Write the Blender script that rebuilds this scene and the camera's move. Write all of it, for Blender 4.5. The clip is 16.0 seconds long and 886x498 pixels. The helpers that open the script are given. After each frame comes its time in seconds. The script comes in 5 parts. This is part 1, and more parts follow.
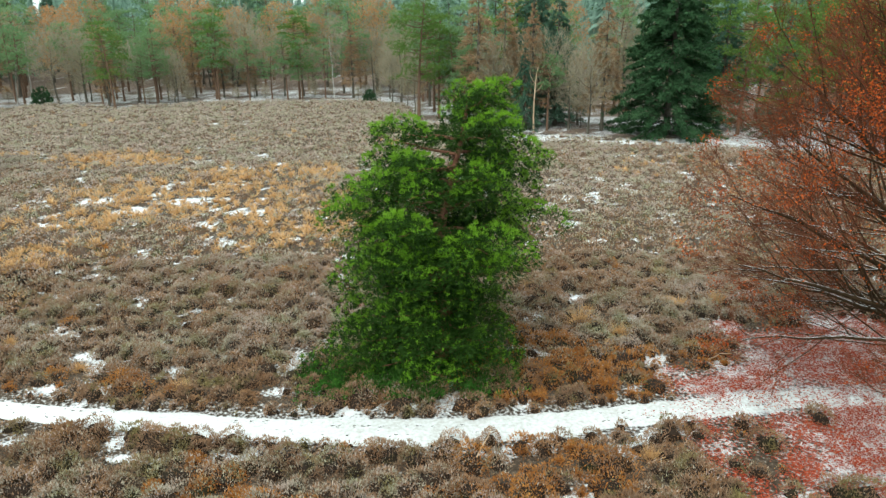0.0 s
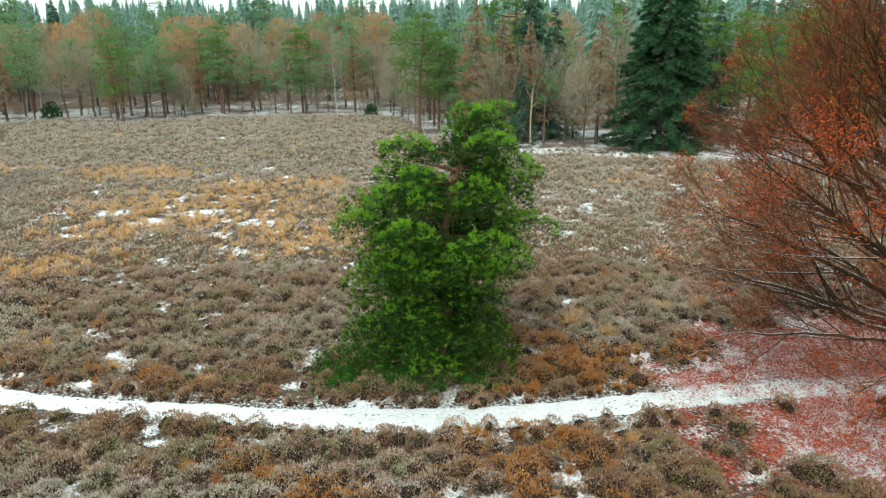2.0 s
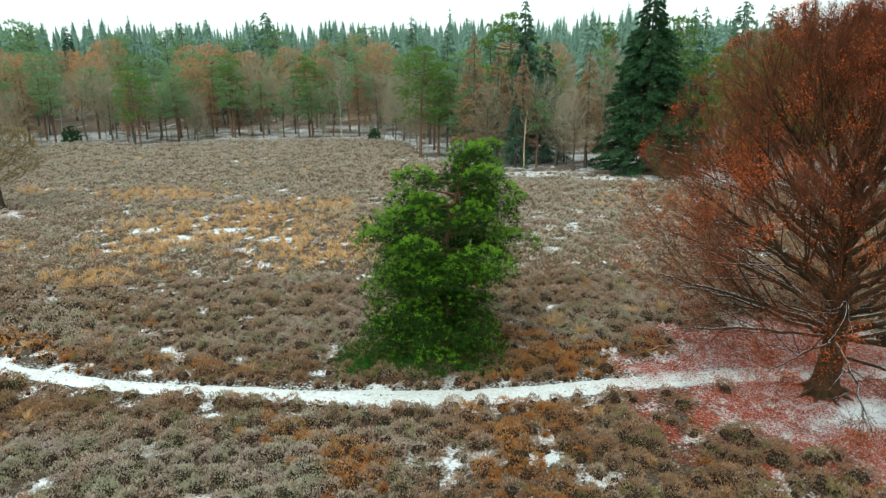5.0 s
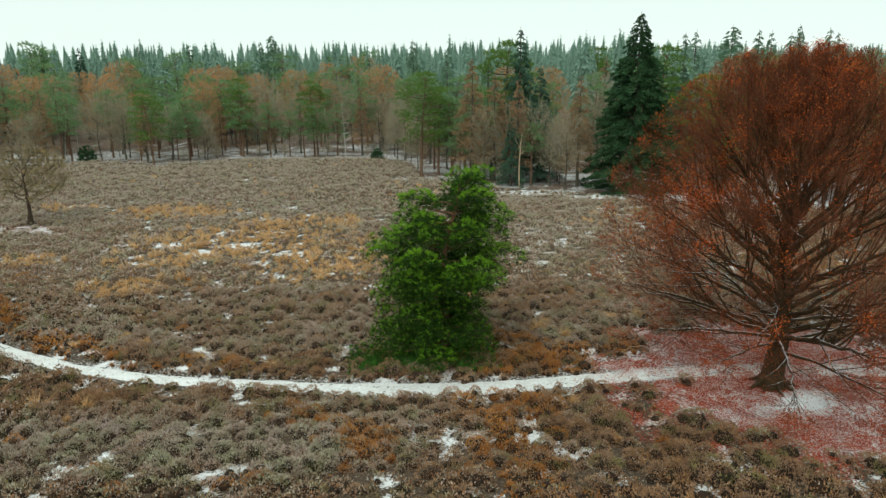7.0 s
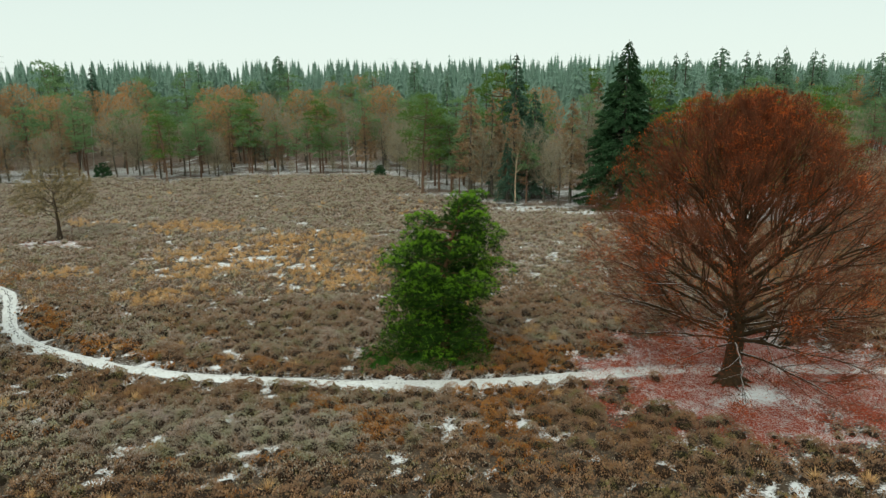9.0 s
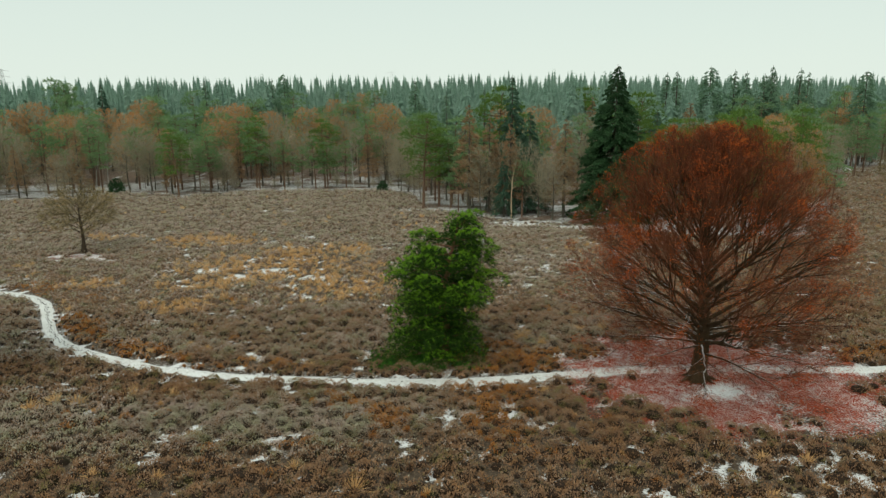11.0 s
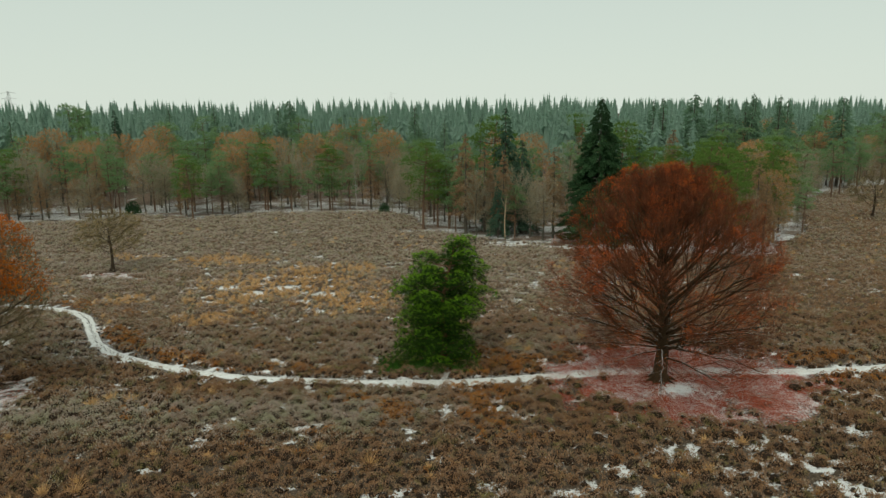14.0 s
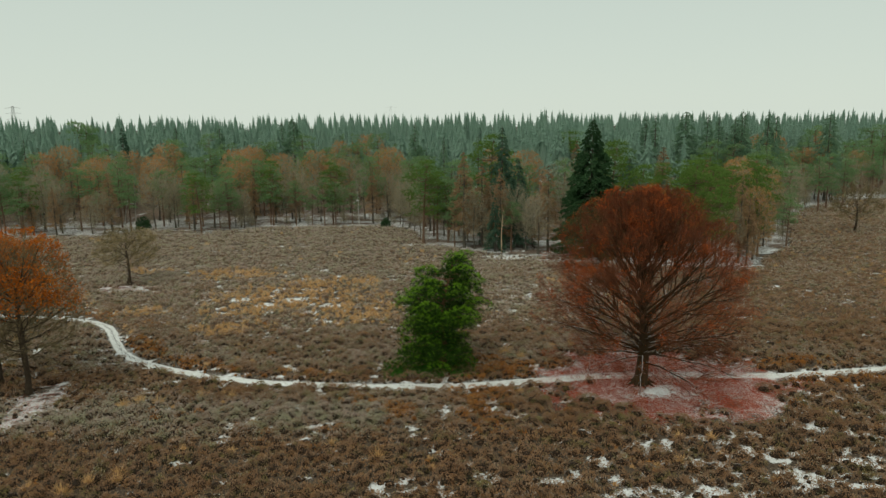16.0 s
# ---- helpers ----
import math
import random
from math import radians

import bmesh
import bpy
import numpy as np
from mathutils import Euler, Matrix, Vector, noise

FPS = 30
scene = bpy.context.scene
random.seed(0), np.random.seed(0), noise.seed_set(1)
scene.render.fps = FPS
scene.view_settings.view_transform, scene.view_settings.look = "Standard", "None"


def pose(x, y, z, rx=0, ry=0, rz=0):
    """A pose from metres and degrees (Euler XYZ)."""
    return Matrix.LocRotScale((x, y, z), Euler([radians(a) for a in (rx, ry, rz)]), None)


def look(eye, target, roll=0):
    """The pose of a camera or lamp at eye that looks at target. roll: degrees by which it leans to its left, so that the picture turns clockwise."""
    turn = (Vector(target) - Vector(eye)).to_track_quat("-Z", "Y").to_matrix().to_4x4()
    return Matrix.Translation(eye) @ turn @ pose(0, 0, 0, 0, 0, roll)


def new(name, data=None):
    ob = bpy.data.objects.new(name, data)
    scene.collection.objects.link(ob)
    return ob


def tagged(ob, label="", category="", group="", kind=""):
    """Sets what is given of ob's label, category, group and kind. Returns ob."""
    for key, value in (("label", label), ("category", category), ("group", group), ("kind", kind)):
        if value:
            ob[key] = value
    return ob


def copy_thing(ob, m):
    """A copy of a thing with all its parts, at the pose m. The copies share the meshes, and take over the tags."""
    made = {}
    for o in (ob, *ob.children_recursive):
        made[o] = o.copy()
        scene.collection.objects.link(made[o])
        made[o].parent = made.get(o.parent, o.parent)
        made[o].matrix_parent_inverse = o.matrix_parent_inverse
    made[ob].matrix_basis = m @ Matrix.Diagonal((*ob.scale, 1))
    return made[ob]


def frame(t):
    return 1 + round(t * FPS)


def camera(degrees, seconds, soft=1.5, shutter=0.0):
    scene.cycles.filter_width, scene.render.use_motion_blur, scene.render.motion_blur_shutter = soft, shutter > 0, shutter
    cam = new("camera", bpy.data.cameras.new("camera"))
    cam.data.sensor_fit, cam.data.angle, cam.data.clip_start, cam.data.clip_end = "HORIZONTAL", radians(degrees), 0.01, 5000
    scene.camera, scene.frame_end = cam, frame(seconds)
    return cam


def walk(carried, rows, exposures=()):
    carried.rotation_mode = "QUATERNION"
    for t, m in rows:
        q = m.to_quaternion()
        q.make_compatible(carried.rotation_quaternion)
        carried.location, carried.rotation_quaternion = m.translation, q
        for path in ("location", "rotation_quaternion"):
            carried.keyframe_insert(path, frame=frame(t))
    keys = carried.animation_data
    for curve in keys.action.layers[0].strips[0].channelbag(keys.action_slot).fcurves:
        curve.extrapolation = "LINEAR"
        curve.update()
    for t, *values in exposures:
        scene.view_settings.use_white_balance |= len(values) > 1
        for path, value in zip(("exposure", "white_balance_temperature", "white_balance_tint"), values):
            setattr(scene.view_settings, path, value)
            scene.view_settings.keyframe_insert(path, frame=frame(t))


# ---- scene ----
cam = camera(65.2, 16.0, soft=1.4)

PATH = [
    (0, (-0.264, -19.567, 11.959), (-0.246, -17.671, 11.321), -0.5),
    (0.5, (-0.299, -20.096, 12.082), (-0.279, -18.198, 11.452), -0.6),
    (1, (-0.33, -20.668, 12.253), (-0.31, -18.768, 11.631), -0.6),
    (1.5, (-0.368, -21.262, 12.365), (-0.347, -19.358, 11.752), -0.6),
    (2, (-0.407, -21.864, 12.538), (-0.386, -19.958, 11.931), -0.6),
    (2.5, (-0.436, -22.567, 12.774), (-0.414, -20.661, 12.171), -0.6),
    (3, (-0.474, -23.362, 12.963), (-0.45, -21.453, 12.368), -0.5),
    (3.5, (-0.468, -24.208, 13.166), (-0.446, -22.296, 12.58), -0.5),
    (4, (-0.512, -25.149, 13.382), (-0.487, -23.234, 12.805), -0.5),
    (6.5, (-0.598, -30.406, 14.565), (-0.572, -28.474, 14.048), -0.5),
    (7, (-0.61, -31.6, 14.868), (-0.583, -29.666, 14.36), -0.4),
    (7.5, (-0.644, -32.766, 15.189), (-0.616, -30.829, 14.691), -0.4),
    (8, (-0.661, -33.961, 15.515), (-0.632, -32.022, 15.027), -0.4),
    (8.5, (-0.704, -35.254, 15.927), (-0.676, -33.313, 15.445), -0.4),
    (9, (-0.749, -36.449, 16.262), (-0.721, -34.506, 15.787), -0.4),
    (11.5, (-0.886, -42.455, 17.843), (-0.855, -40.504, 17.408), -0.4),
    (12, (-0.894, -43.625, 18.13), (-0.861, -41.672, 17.702), -0.4),
    (12.5, (-0.894, -44.817, 18.408), (-0.861, -42.862, 17.99), -0.4),
    (13, (-0.945, -46.016, 18.688), (-0.912, -44.059, 18.279), -0.4),
    (13.5, (-0.917, -47.245, 18.991), (-0.884, -45.286, 18.591), -0.5),
    (14, (-0.944, -48.429, 19.307), (-0.91, -46.468, 18.914), -0.5),
    (14.5, (-0.919, -49.595, 19.582), (-0.885, -47.633, 19.197), -0.6),
    (15, (-0.982, -50.752, 19.851), (-0.948, -48.788, 19.476), -0.6),
    (15.5, (-0.984, -51.958, 20.126), (-0.949, -49.992, 19.761), -0.6),
    (16, (-1.027, -53.088, 20.467), (-0.991, -51.121, 20.108), -0.6),
]
walk(cam, [(t, look(eye, target, roll)) for t, eye, target, roll in PATH],
     exposures=[(0, 0.95, 6100, 3), (4, 0.82, 5980, 0), (7, 0.32, 6380, 1), (9, 0.19, 6530, 2), (12.5, -0.04, 6750, 2), (16, -0.2, 6850, 2)])

# ---- world, sun, exposure ----
world = bpy.data.worlds.new("overcast_sky")
scene.world = world
world.use_nodes = True
wn, wl = world.node_tree.nodes, world.node_tree.links
wn.clear()
sky = wn.new("ShaderNodeTexSky")
sky.sky_type = "NISHITA"
sky.sun_disc = False
sky.sun_elevation = radians(38)
sky.sun_rotation = radians(200)
sky_bg = wn.new("ShaderNodeBackground")
sky_bg.inputs["Strength"].default_value = 0.05
wl.new(sky.outputs[0], sky_bg.inputs[0])
cloud_bg = wn.new("ShaderNodeBackground")
# an overcast that is palest low down and gives most of its light from overhead
dome, height_of, veil = wn.new("ShaderNodeTexCoord"), wn.new("ShaderNodeSeparateXYZ"), wn.new("ShaderNodeValToRGB")
wl.new(dome.outputs["Generated"], height_of.inputs[0])
wl.new(height_of.outputs[2], veil.inputs[0])
for k, (at, tone) in enumerate(((0.0, (0.40, 0.435, 0.42)), (0.25, (0.335, 0.38, 0.372)), (1.0, (0.63, 0.64, 0.62)))):
    e = veil.color_ramp.elements[k] if k < 2 else veil.color_ramp.elements.new(at)
    e.position, e.color = at, (*tone, 1)
wl.new(veil.outputs[0], cloud_bg.inputs["Color"])
cloud_bg.inputs["Strength"].default_value = 2.0
both = wn.new("ShaderNodeMixShader")
both.inputs[0].default_value = 0.9
wl.new(sky_bg.outputs[0], both.inputs[1])
wl.new(cloud_bg.outputs[0], both.inputs[2])
wout = wn.new("ShaderNodeOutputWorld")
wl.new(both.outputs[0], wout.inputs[0])

sun_data = bpy.data.lights.new("sun", "SUN")
sun_data.energy, sun_data.angle, sun_data.color = 1.5, radians(20), (1.0, 0.96, 0.88)
sun = new("sun", sun_data)
sun.matrix_world = look((-20, -40, 60), (0, 0, 0))

# ---- materials ----


def material(name, colors, scale=3.0, rough=0.8, island=0.5, fine=0.0, bump=0.0, snow=0.0, snow_at=0.55, spec=0.08, see=0.0, hues=None):
    """A rough natural surface: a ramp of colours led by noise at two scales and by a random value for each leaf or shoot.
    snow: how much of the surfaces that face up is covered with snow. see: light let through a leaf."""
    m = bpy.data.materials.new(name)
    m.use_nodes = True
    n, l = m.node_tree.nodes, m.node_tree.links
    n.clear()
    out, bsdf = n.new("ShaderNodeOutputMaterial"), n.new("ShaderNodeBsdfPrincipled")
    bsdf.inputs["Roughness"].default_value = rough
    bsdf.inputs["Specular IOR Level"].default_value = spec
    geo = n.new("ShaderNodeNewGeometry")
    big, small = n.new("ShaderNodeTexNoise"), n.new("ShaderNodeTexNoise")
    big.inputs["Scale"].default_value = scale
    big.inputs["Detail"].default_value = 4
    small.inputs["Scale"].default_value = scale * 9
    small.inputs["Detail"].default_value = 3
    for t in (big, small):
        l.new(geo.outputs["Position"], t.inputs["Vector"])

    def math_node(op, a, b, c=None):
        k = n.new("ShaderNodeMath")
        k.operation = op
        for i, v in enumerate((a, b, c)):
            if v is None:
                continue
            if isinstance(v, (int, float)):
                k.inputs[i].default_value = v
            else:
                l.new(v, k.inputs[i])
        return k.outputs[0]

    base = math_node("MULTIPLY_ADD", big.outputs[0], 1.7, -0.35)
    base = math_node("MULTIPLY_ADD", base, 1 - fine, math_node("MULTIPLY", small.outputs[0], fine))
    value = math_node("ADD", math_node("MULTIPLY", base, 1 - island), math_node("MULTIPLY", geo.outputs["Random Per Island"], island))
    ramp = n.new("ShaderNodeValToRGB")
    el = ramp.color_ramp.elements
    for i, c in enumerate(colors):
        at = i / max(1, len(colors) - 1)
        e = el[i] if i < 2 else el.new(at)
        e.position, e.color = at, (*c, 1)
    l.new(value, ramp.inputs[0])
    color = ramp.outputs[0]
    if hues:
        # patches of plants in different hues
        drift, tint, by = n.new("ShaderNodeTexNoise"), n.new("ShaderNodeValToRGB"), n.new("ShaderNodeMix")
        drift.inputs["Scale"].default_value, drift.inputs["Detail"].default_value = 1.15, 2
        l.new(geo.outputs["Position"], drift.inputs["Vector"])
        for i, c in enumerate(hues):
            e = tint.color_ramp.elements[i] if i < 2 else tint.color_ramp.elements.new(0.5)
            e.position, e.color = 0.33 + 0.34 * i / (len(hues) - 1), (*c, 1)
        l.new(drift.outputs[0], tint.inputs[0])
        by.data_type, by.blend_type = "RGBA", "MULTIPLY"
        by.inputs["Factor"].default_value = 1.0
        l.new(color, by.inputs["A"])
        l.new(tint.outputs[0], by.inputs["B"])
        color = by.outputs["Result"]
    if snow:
        sep = n.new("ShaderNodeSeparateXYZ")
        l.new(geo.outputs["Normal"], sep.inputs[0])
        up = math_node("ADD", sep.outputs[2], math_node("MULTIPLY_ADD", small.outputs[0], 0.8, -0.4))
        lay = n.new("ShaderNodeMapRange")
        lay.inputs["From Min"].default_value, lay.inputs["From Max"].default_value = snow_at, snow_at + 0.15
        l.new(up, lay.inputs["Value"])
        mix = n.new("ShaderNodeMix")
        mix.data_type = "RGBA"
        l.new(math_node("MULTIPLY", lay.outputs[0], snow), mix.inputs["Factor"])
        l.new(color, mix.inputs["A"])
        mix.inputs["B"].default_value = (0.8, 0.82, 0.84, 1)
        color = mix.outputs["Result"]
    l.new(color, bsdf.inputs["Base Color"])
    if bump:
        b = n.new("ShaderNodeBump")
        b.inputs["Strength"].default_value, b.inputs["Distance"].default_value = bump, 0.03
        l.new(small.outputs[0], b.inputs["Height"])
        l.new(b.outputs[0], bsdf.inputs["Normal"])
    if see:
        tr, mx = n.new("ShaderNodeBsdfTranslucent"), n.new("ShaderNodeMixShader")
        l.new(color, tr.inputs["Color"])
        mx.inputs[0].default_value = see
        l.new(bsdf.outputs[0], mx.inputs[1])
        l.new(tr.outputs[0], mx.inputs[2])
        l.new(mx.outputs[0], out.inputs[0])
    else:
        l.new(bsdf.outputs[0], out.inputs[0])
    return m


HEATH_HUES = [(0.78, 0.96, 0.70), (0.98, 0.94, 1.05), (0.98, 1.0, 0.92), (1.14, 0.94, 0.78)]
M_HEATHER = material("heather", [(0.085, 0.053, 0.0272), (0.162, 0.104, 0.057), (0.252, 0.166, 0.0955), (0.347, 0.242, 0.147), (0.452, 0.333, 0.218)], scale=1.5, island=0.22, fine=0.25, rough=0.9, see=0.1, hues=HEATH_HUES)
# frosted shoots nearby; farther off this pale colour stands for haze
M_FROSTHAZE = material("frosted_heather", [(0.223, 0.188, 0.139), (0.329, 0.283, 0.219), (0.44, 0.384, 0.308), (0.575, 0.511, 0.426)], scale=1.5, island=0.22, fine=0.25, rough=0.9, see=0.1, hues=[(0.88, 0.98, 0.84), (1.0, 1.0, 1.0), (1.06, 0.96, 1.06)])
# stem brown taken near black, as the shade between the shoots
M_STEMSHADE = material("heather_stem_shade", [(0.0129, 0.00966, 0.00644), (0.0258, 0.0186, 0.0122), (0.0438, 0.0322, 0.0219)], scale=1.5, island=0.2, fine=0.5, rough=0.9, bump=0.9, hues=HEATH_HUES)
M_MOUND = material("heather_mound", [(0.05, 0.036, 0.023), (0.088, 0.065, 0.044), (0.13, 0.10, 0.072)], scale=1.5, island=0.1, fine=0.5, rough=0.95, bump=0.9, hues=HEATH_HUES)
M_GRASS = material("dry_grass", [(0.416, 0.235, 0.0923), (0.54, 0.33, 0.145), (0.652, 0.43, 0.21), (0.753, 0.545, 0.313)], scale=0.8, island=0.4, rough=0.8, see=0.2)
M_RUSTGRASS = material("rust_grass", [(0.169, 0.0598, 0.0162), (0.299, 0.115, 0.0288), (0.442, 0.196, 0.0495), (0.585, 0.322, 0.099)], scale=1.1, island=0.4, rough=0.85, see=0.2)
M_GREENLOW = material("green_undergrowth", [(0.02, 0.06, 0.01), (0.05, 0.14, 0.02), (0.10, 0.24, 0.04)], scale=1.5, island=0.6, see=0.2)
# lit and shaded green of one pine, for pad tops and undersides
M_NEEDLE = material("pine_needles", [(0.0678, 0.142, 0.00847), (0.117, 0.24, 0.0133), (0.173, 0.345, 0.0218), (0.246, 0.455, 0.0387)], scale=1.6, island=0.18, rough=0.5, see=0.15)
M_SHADENEEDLE = material("shaded_old_pine_needles", [(0.0113, 0.0304, 0.00468), (0.0215, 0.0532, 0.00702), (0.0379, 0.0863, 0.0105)], scale=2.2, island=0.4, rough=0.6)
M_PINEBARK = material("pine_bark", [(0.06, 0.03, 0.02), (0.17, 0.08, 0.05), (0.28, 0.15, 0.09)], scale=4, island=0.0, fine=0.5, bump=0.8)
M_STEM = material("forest_pine_bark", [(0.07, 0.045, 0.032), (0.14, 0.088, 0.06), (0.22, 0.14, 0.095)], scale=2, island=0.0, fine=0.5)
M_BEECHBARK = material("beech_bark", [(0.0202, 0.0135, 0.0072), (0.0462, 0.0298, 0.0156), (0.0867, 0.0568, 0.0312)], scale=3, island=0.0, fine=0.5, bump=0.5, snow=0.85, snow_at=0.88)
M_BEECHTWIG = material("beech_twig", [(0.068, 0.023, 0.012), (0.13, 0.045, 0.022), (0.19, 0.078, 0.036)], scale=0.8, island=0.5, rough=0.8)
M_BEECHLEAF = material("beech_leaf", [(0.20, 0.034, 0.010), (0.38, 0.068, 0.014), (0.52, 0.115, 0.022), (0.60, 0.19, 0.04)], scale=0.9, island=0.6, rough=0.7, see=0.3)
M_LITTER = material("fallen_leaf", [(0.141, 0.0215, 0.0106), (0.271, 0.043, 0.0196), (0.377, 0.0748, 0.0337), (0.447, 0.159, 0.08)], scale=1.5, island=0.75, rough=0.8)
M_OAKLEAF = material("oak_leaf", [(0.24, 0.056, 0.0068), (0.416, 0.112, 0.0127), (0.52, 0.192, 0.0255)], scale=0.9, island=0.6, rough=0.7, see=0.3)
M_OAKBARK = material("oak_bark", [(0.022, 0.016, 0.011), (0.052, 0.038, 0.026), (0.095, 0.072, 0.05)], scale=3, island=0.0, fine=0.5, bump=0.8, snow=0.35, snow_at=1.0)
# twig colour paled to stand for haze among the woodland trees
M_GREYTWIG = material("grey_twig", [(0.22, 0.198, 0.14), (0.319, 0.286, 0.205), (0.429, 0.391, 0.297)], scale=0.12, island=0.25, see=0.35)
M_OAKTWIG = material("oak_twig", [(0.085, 0.066, 0.032), (0.15, 0.12, 0.062), (0.22, 0.18, 0.10)], scale=0.6, island=0.5)
M_BROWNLEAF = material("brown_leaf", [(0.24, 0.19, 0.099), (0.33, 0.25, 0.126), (0.42, 0.31, 0.158)], scale=0.2, island=0.5, see=0.35)
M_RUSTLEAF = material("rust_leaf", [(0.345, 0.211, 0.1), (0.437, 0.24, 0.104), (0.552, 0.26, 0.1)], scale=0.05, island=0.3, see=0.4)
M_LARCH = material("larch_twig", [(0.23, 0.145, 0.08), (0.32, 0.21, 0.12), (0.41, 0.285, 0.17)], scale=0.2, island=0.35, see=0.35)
# pine and spruce greens of the woodland, lightened in place of haze
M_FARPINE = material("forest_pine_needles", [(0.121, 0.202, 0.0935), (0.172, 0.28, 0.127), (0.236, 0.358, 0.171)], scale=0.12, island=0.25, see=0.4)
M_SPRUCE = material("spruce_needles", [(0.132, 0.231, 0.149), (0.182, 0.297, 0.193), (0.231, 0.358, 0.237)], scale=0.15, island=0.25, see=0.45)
# the same pine and spruce greens with less haze paling
M_EDGEPINE = material("edge_pine_needles", [(0.07, 0.125, 0.03), (0.11, 0.19, 0.042), (0.16, 0.26, 0.065)], scale=0.3, island=0.4, see=0.3)
M_DARKSPRUCE = material("dark_spruce_needles", [(0.055, 0.115, 0.075), (0.085, 0.16, 0.105), (0.12, 0.205, 0.135)], scale=0.2, island=0.3, see=0.35)
M_FIR = material("fir_needles", [(0.024, 0.060, 0.026), (0.044, 0.10, 0.042), (0.074, 0.148, 0.062)], scale=0.4, island=0.4, see=0.2)
# distance haze put into the colour of the far spruces
M_FARWOOD = material("hazed_spruce", [(0.205, 0.313, 0.248), (0.243, 0.362, 0.288), (0.286, 0.41, 0.329)], scale=0.04, island=0.15, see=0.5)
M_FORESTBARK = material("forest_bark", [(0.05, 0.045, 0.036), (0.095, 0.086, 0.068), (0.15, 0.137, 0.11)], scale=2, island=0.0, fine=0.5)
M_STEEL = material("galvanised_steel", [(0.4, 0.42, 0.42), (0.5, 0.52, 0.52)], scale=0.5, island=0.2, rough=0.5)
M_BIRCH = material("birch_bark", [(0.16, 0.15, 0.13), (0.42, 0.41, 0.38), (0.56, 0.55, 0.52)], scale=2.5, island=0.0, fine=0.4)
M_TWIG = material("dead_wood", [(0.35, 0.25, 0.16), (0.5, 0.38, 0.26)], scale=6, island=0.2)


def attribute_ground(name):
    """Ground: humus, leaf litter and snow, laid by the attributes snow and litter of the sheet and broken up by noise."""
    m = bpy.data.materials.new(name)
    m.use_nodes = True
    n, l = m.node_tree.nodes, m.node_tree.links
    bsdf = n["Principled BSDF"]
    bsdf.inputs["Roughness"].default_value = 0.9
    bsdf.inputs["Specular IOR Level"].default_value = 0.15
    geo = n.new("ShaderNodeNewGeometry")

    def noise_node(scale, detail=4):
        t = n.new("ShaderNodeTexNoise")
        t.inputs["Scale"].default_value, t.inputs["Detail"].default_value = scale, detail
        l.new(geo.outputs["Position"], t.inputs["Vector"])
        return t.outputs[0]

    def ramp_node(value, stops):
        r = n.new("ShaderNodeValToRGB")
        for i, (p, c) in enumerate(stops):
            e = r.color_ramp.elements[i] if i < 2 else r.color_ramp.elements.new(p)
            e.position, e.color = p, (*c, 1)
        l.new(value, r.inputs[0])
        return r.outputs[0]

    def cover(attribute, amount, lower, upper, noise_out):
        a = n.new("ShaderNodeAttribute")
        a.attribute_name = attribute
        k = n.new("ShaderNodeMath")
        k.operation = "MULTIPLY_ADD"
        l.new(noise_out, k.inputs[0])
        k.inputs[1].default_value = amount
        l.new(a.outputs["Fac"], k.inputs[2])
        r = n.new("ShaderNodeMapRange")
        r.inputs["From Min"].default_value, r.inputs["From Max"].default_value = lower, upper
        l.new(k.outputs[0], r.inputs["Value"])
        return r.outputs[0]

    def mixed(fac, a, b):
        mx = n.new("ShaderNodeMix")
        mx.data_type = "RGBA"
        l.new(fac, mx.inputs["Factor"])
        l.new(a, mx.inputs["A"])
        l.new(b, mx.inputs["B"])
        return mx.outputs["Result"]

    fine, mid = noise_node(9, 6), noise_node(2.2)
    humus = ramp_node(fine, [(0.3, (0.025, 0.018, 0.012)), (0.55, (0.07, 0.052, 0.036)), (0.75, (0.15, 0.115, 0.08))])
    litter = ramp_node(fine, [(0.3, (0.06, 0.042, 0.03)), (0.55, (0.14, 0.10, 0.075)), (0.8, (0.28, 0.225, 0.18))])
    white = ramp_node(mid, [(0.2, (0.46, 0.48, 0.485)), (0.8, (0.64, 0.66, 0.67))])
    col = mixed(cover("litter", 0.6, 0.7, 0.95, mid), humus, litter)
    col = mixed(cover("snow", 1.7, 1.16, 1.54, fine), col, white)
    l.new(col, bsdf.inputs["Base Color"])
    b = n.new("ShaderNodeBump")
    b.inputs["Strength"].default_value, b.inputs["Distance"].default_value = 0.6, 0.05
    l.new(fine, b.inputs["Height"])
    l.new(b.outputs[0], bsdf.inputs["Normal"])
    return m


M_GROUND = attribute_ground("heath_ground")
M_SNOWPATH = material("trodden_snow", [(0.188, 0.168, 0.138), (0.426, 0.426, 0.408), (0.613, 0.64, 0.64), (0.69, 0.713, 0.719)], scale=0.9, island=0.0, fine=0.8, bump=0.9, rough=0.7)

# ---- mesh helpers ----
rng = np.random.default_rng(7)


def part(name, mesh, mat, parent=None, label=""):
    """Links a mesh as one object, under a thing if one is given."""
    mesh.materials.append(mat)
    ob = new(name, mesh)
    ob.parent = parent
    if label:
        tagged(ob, label)
    return ob


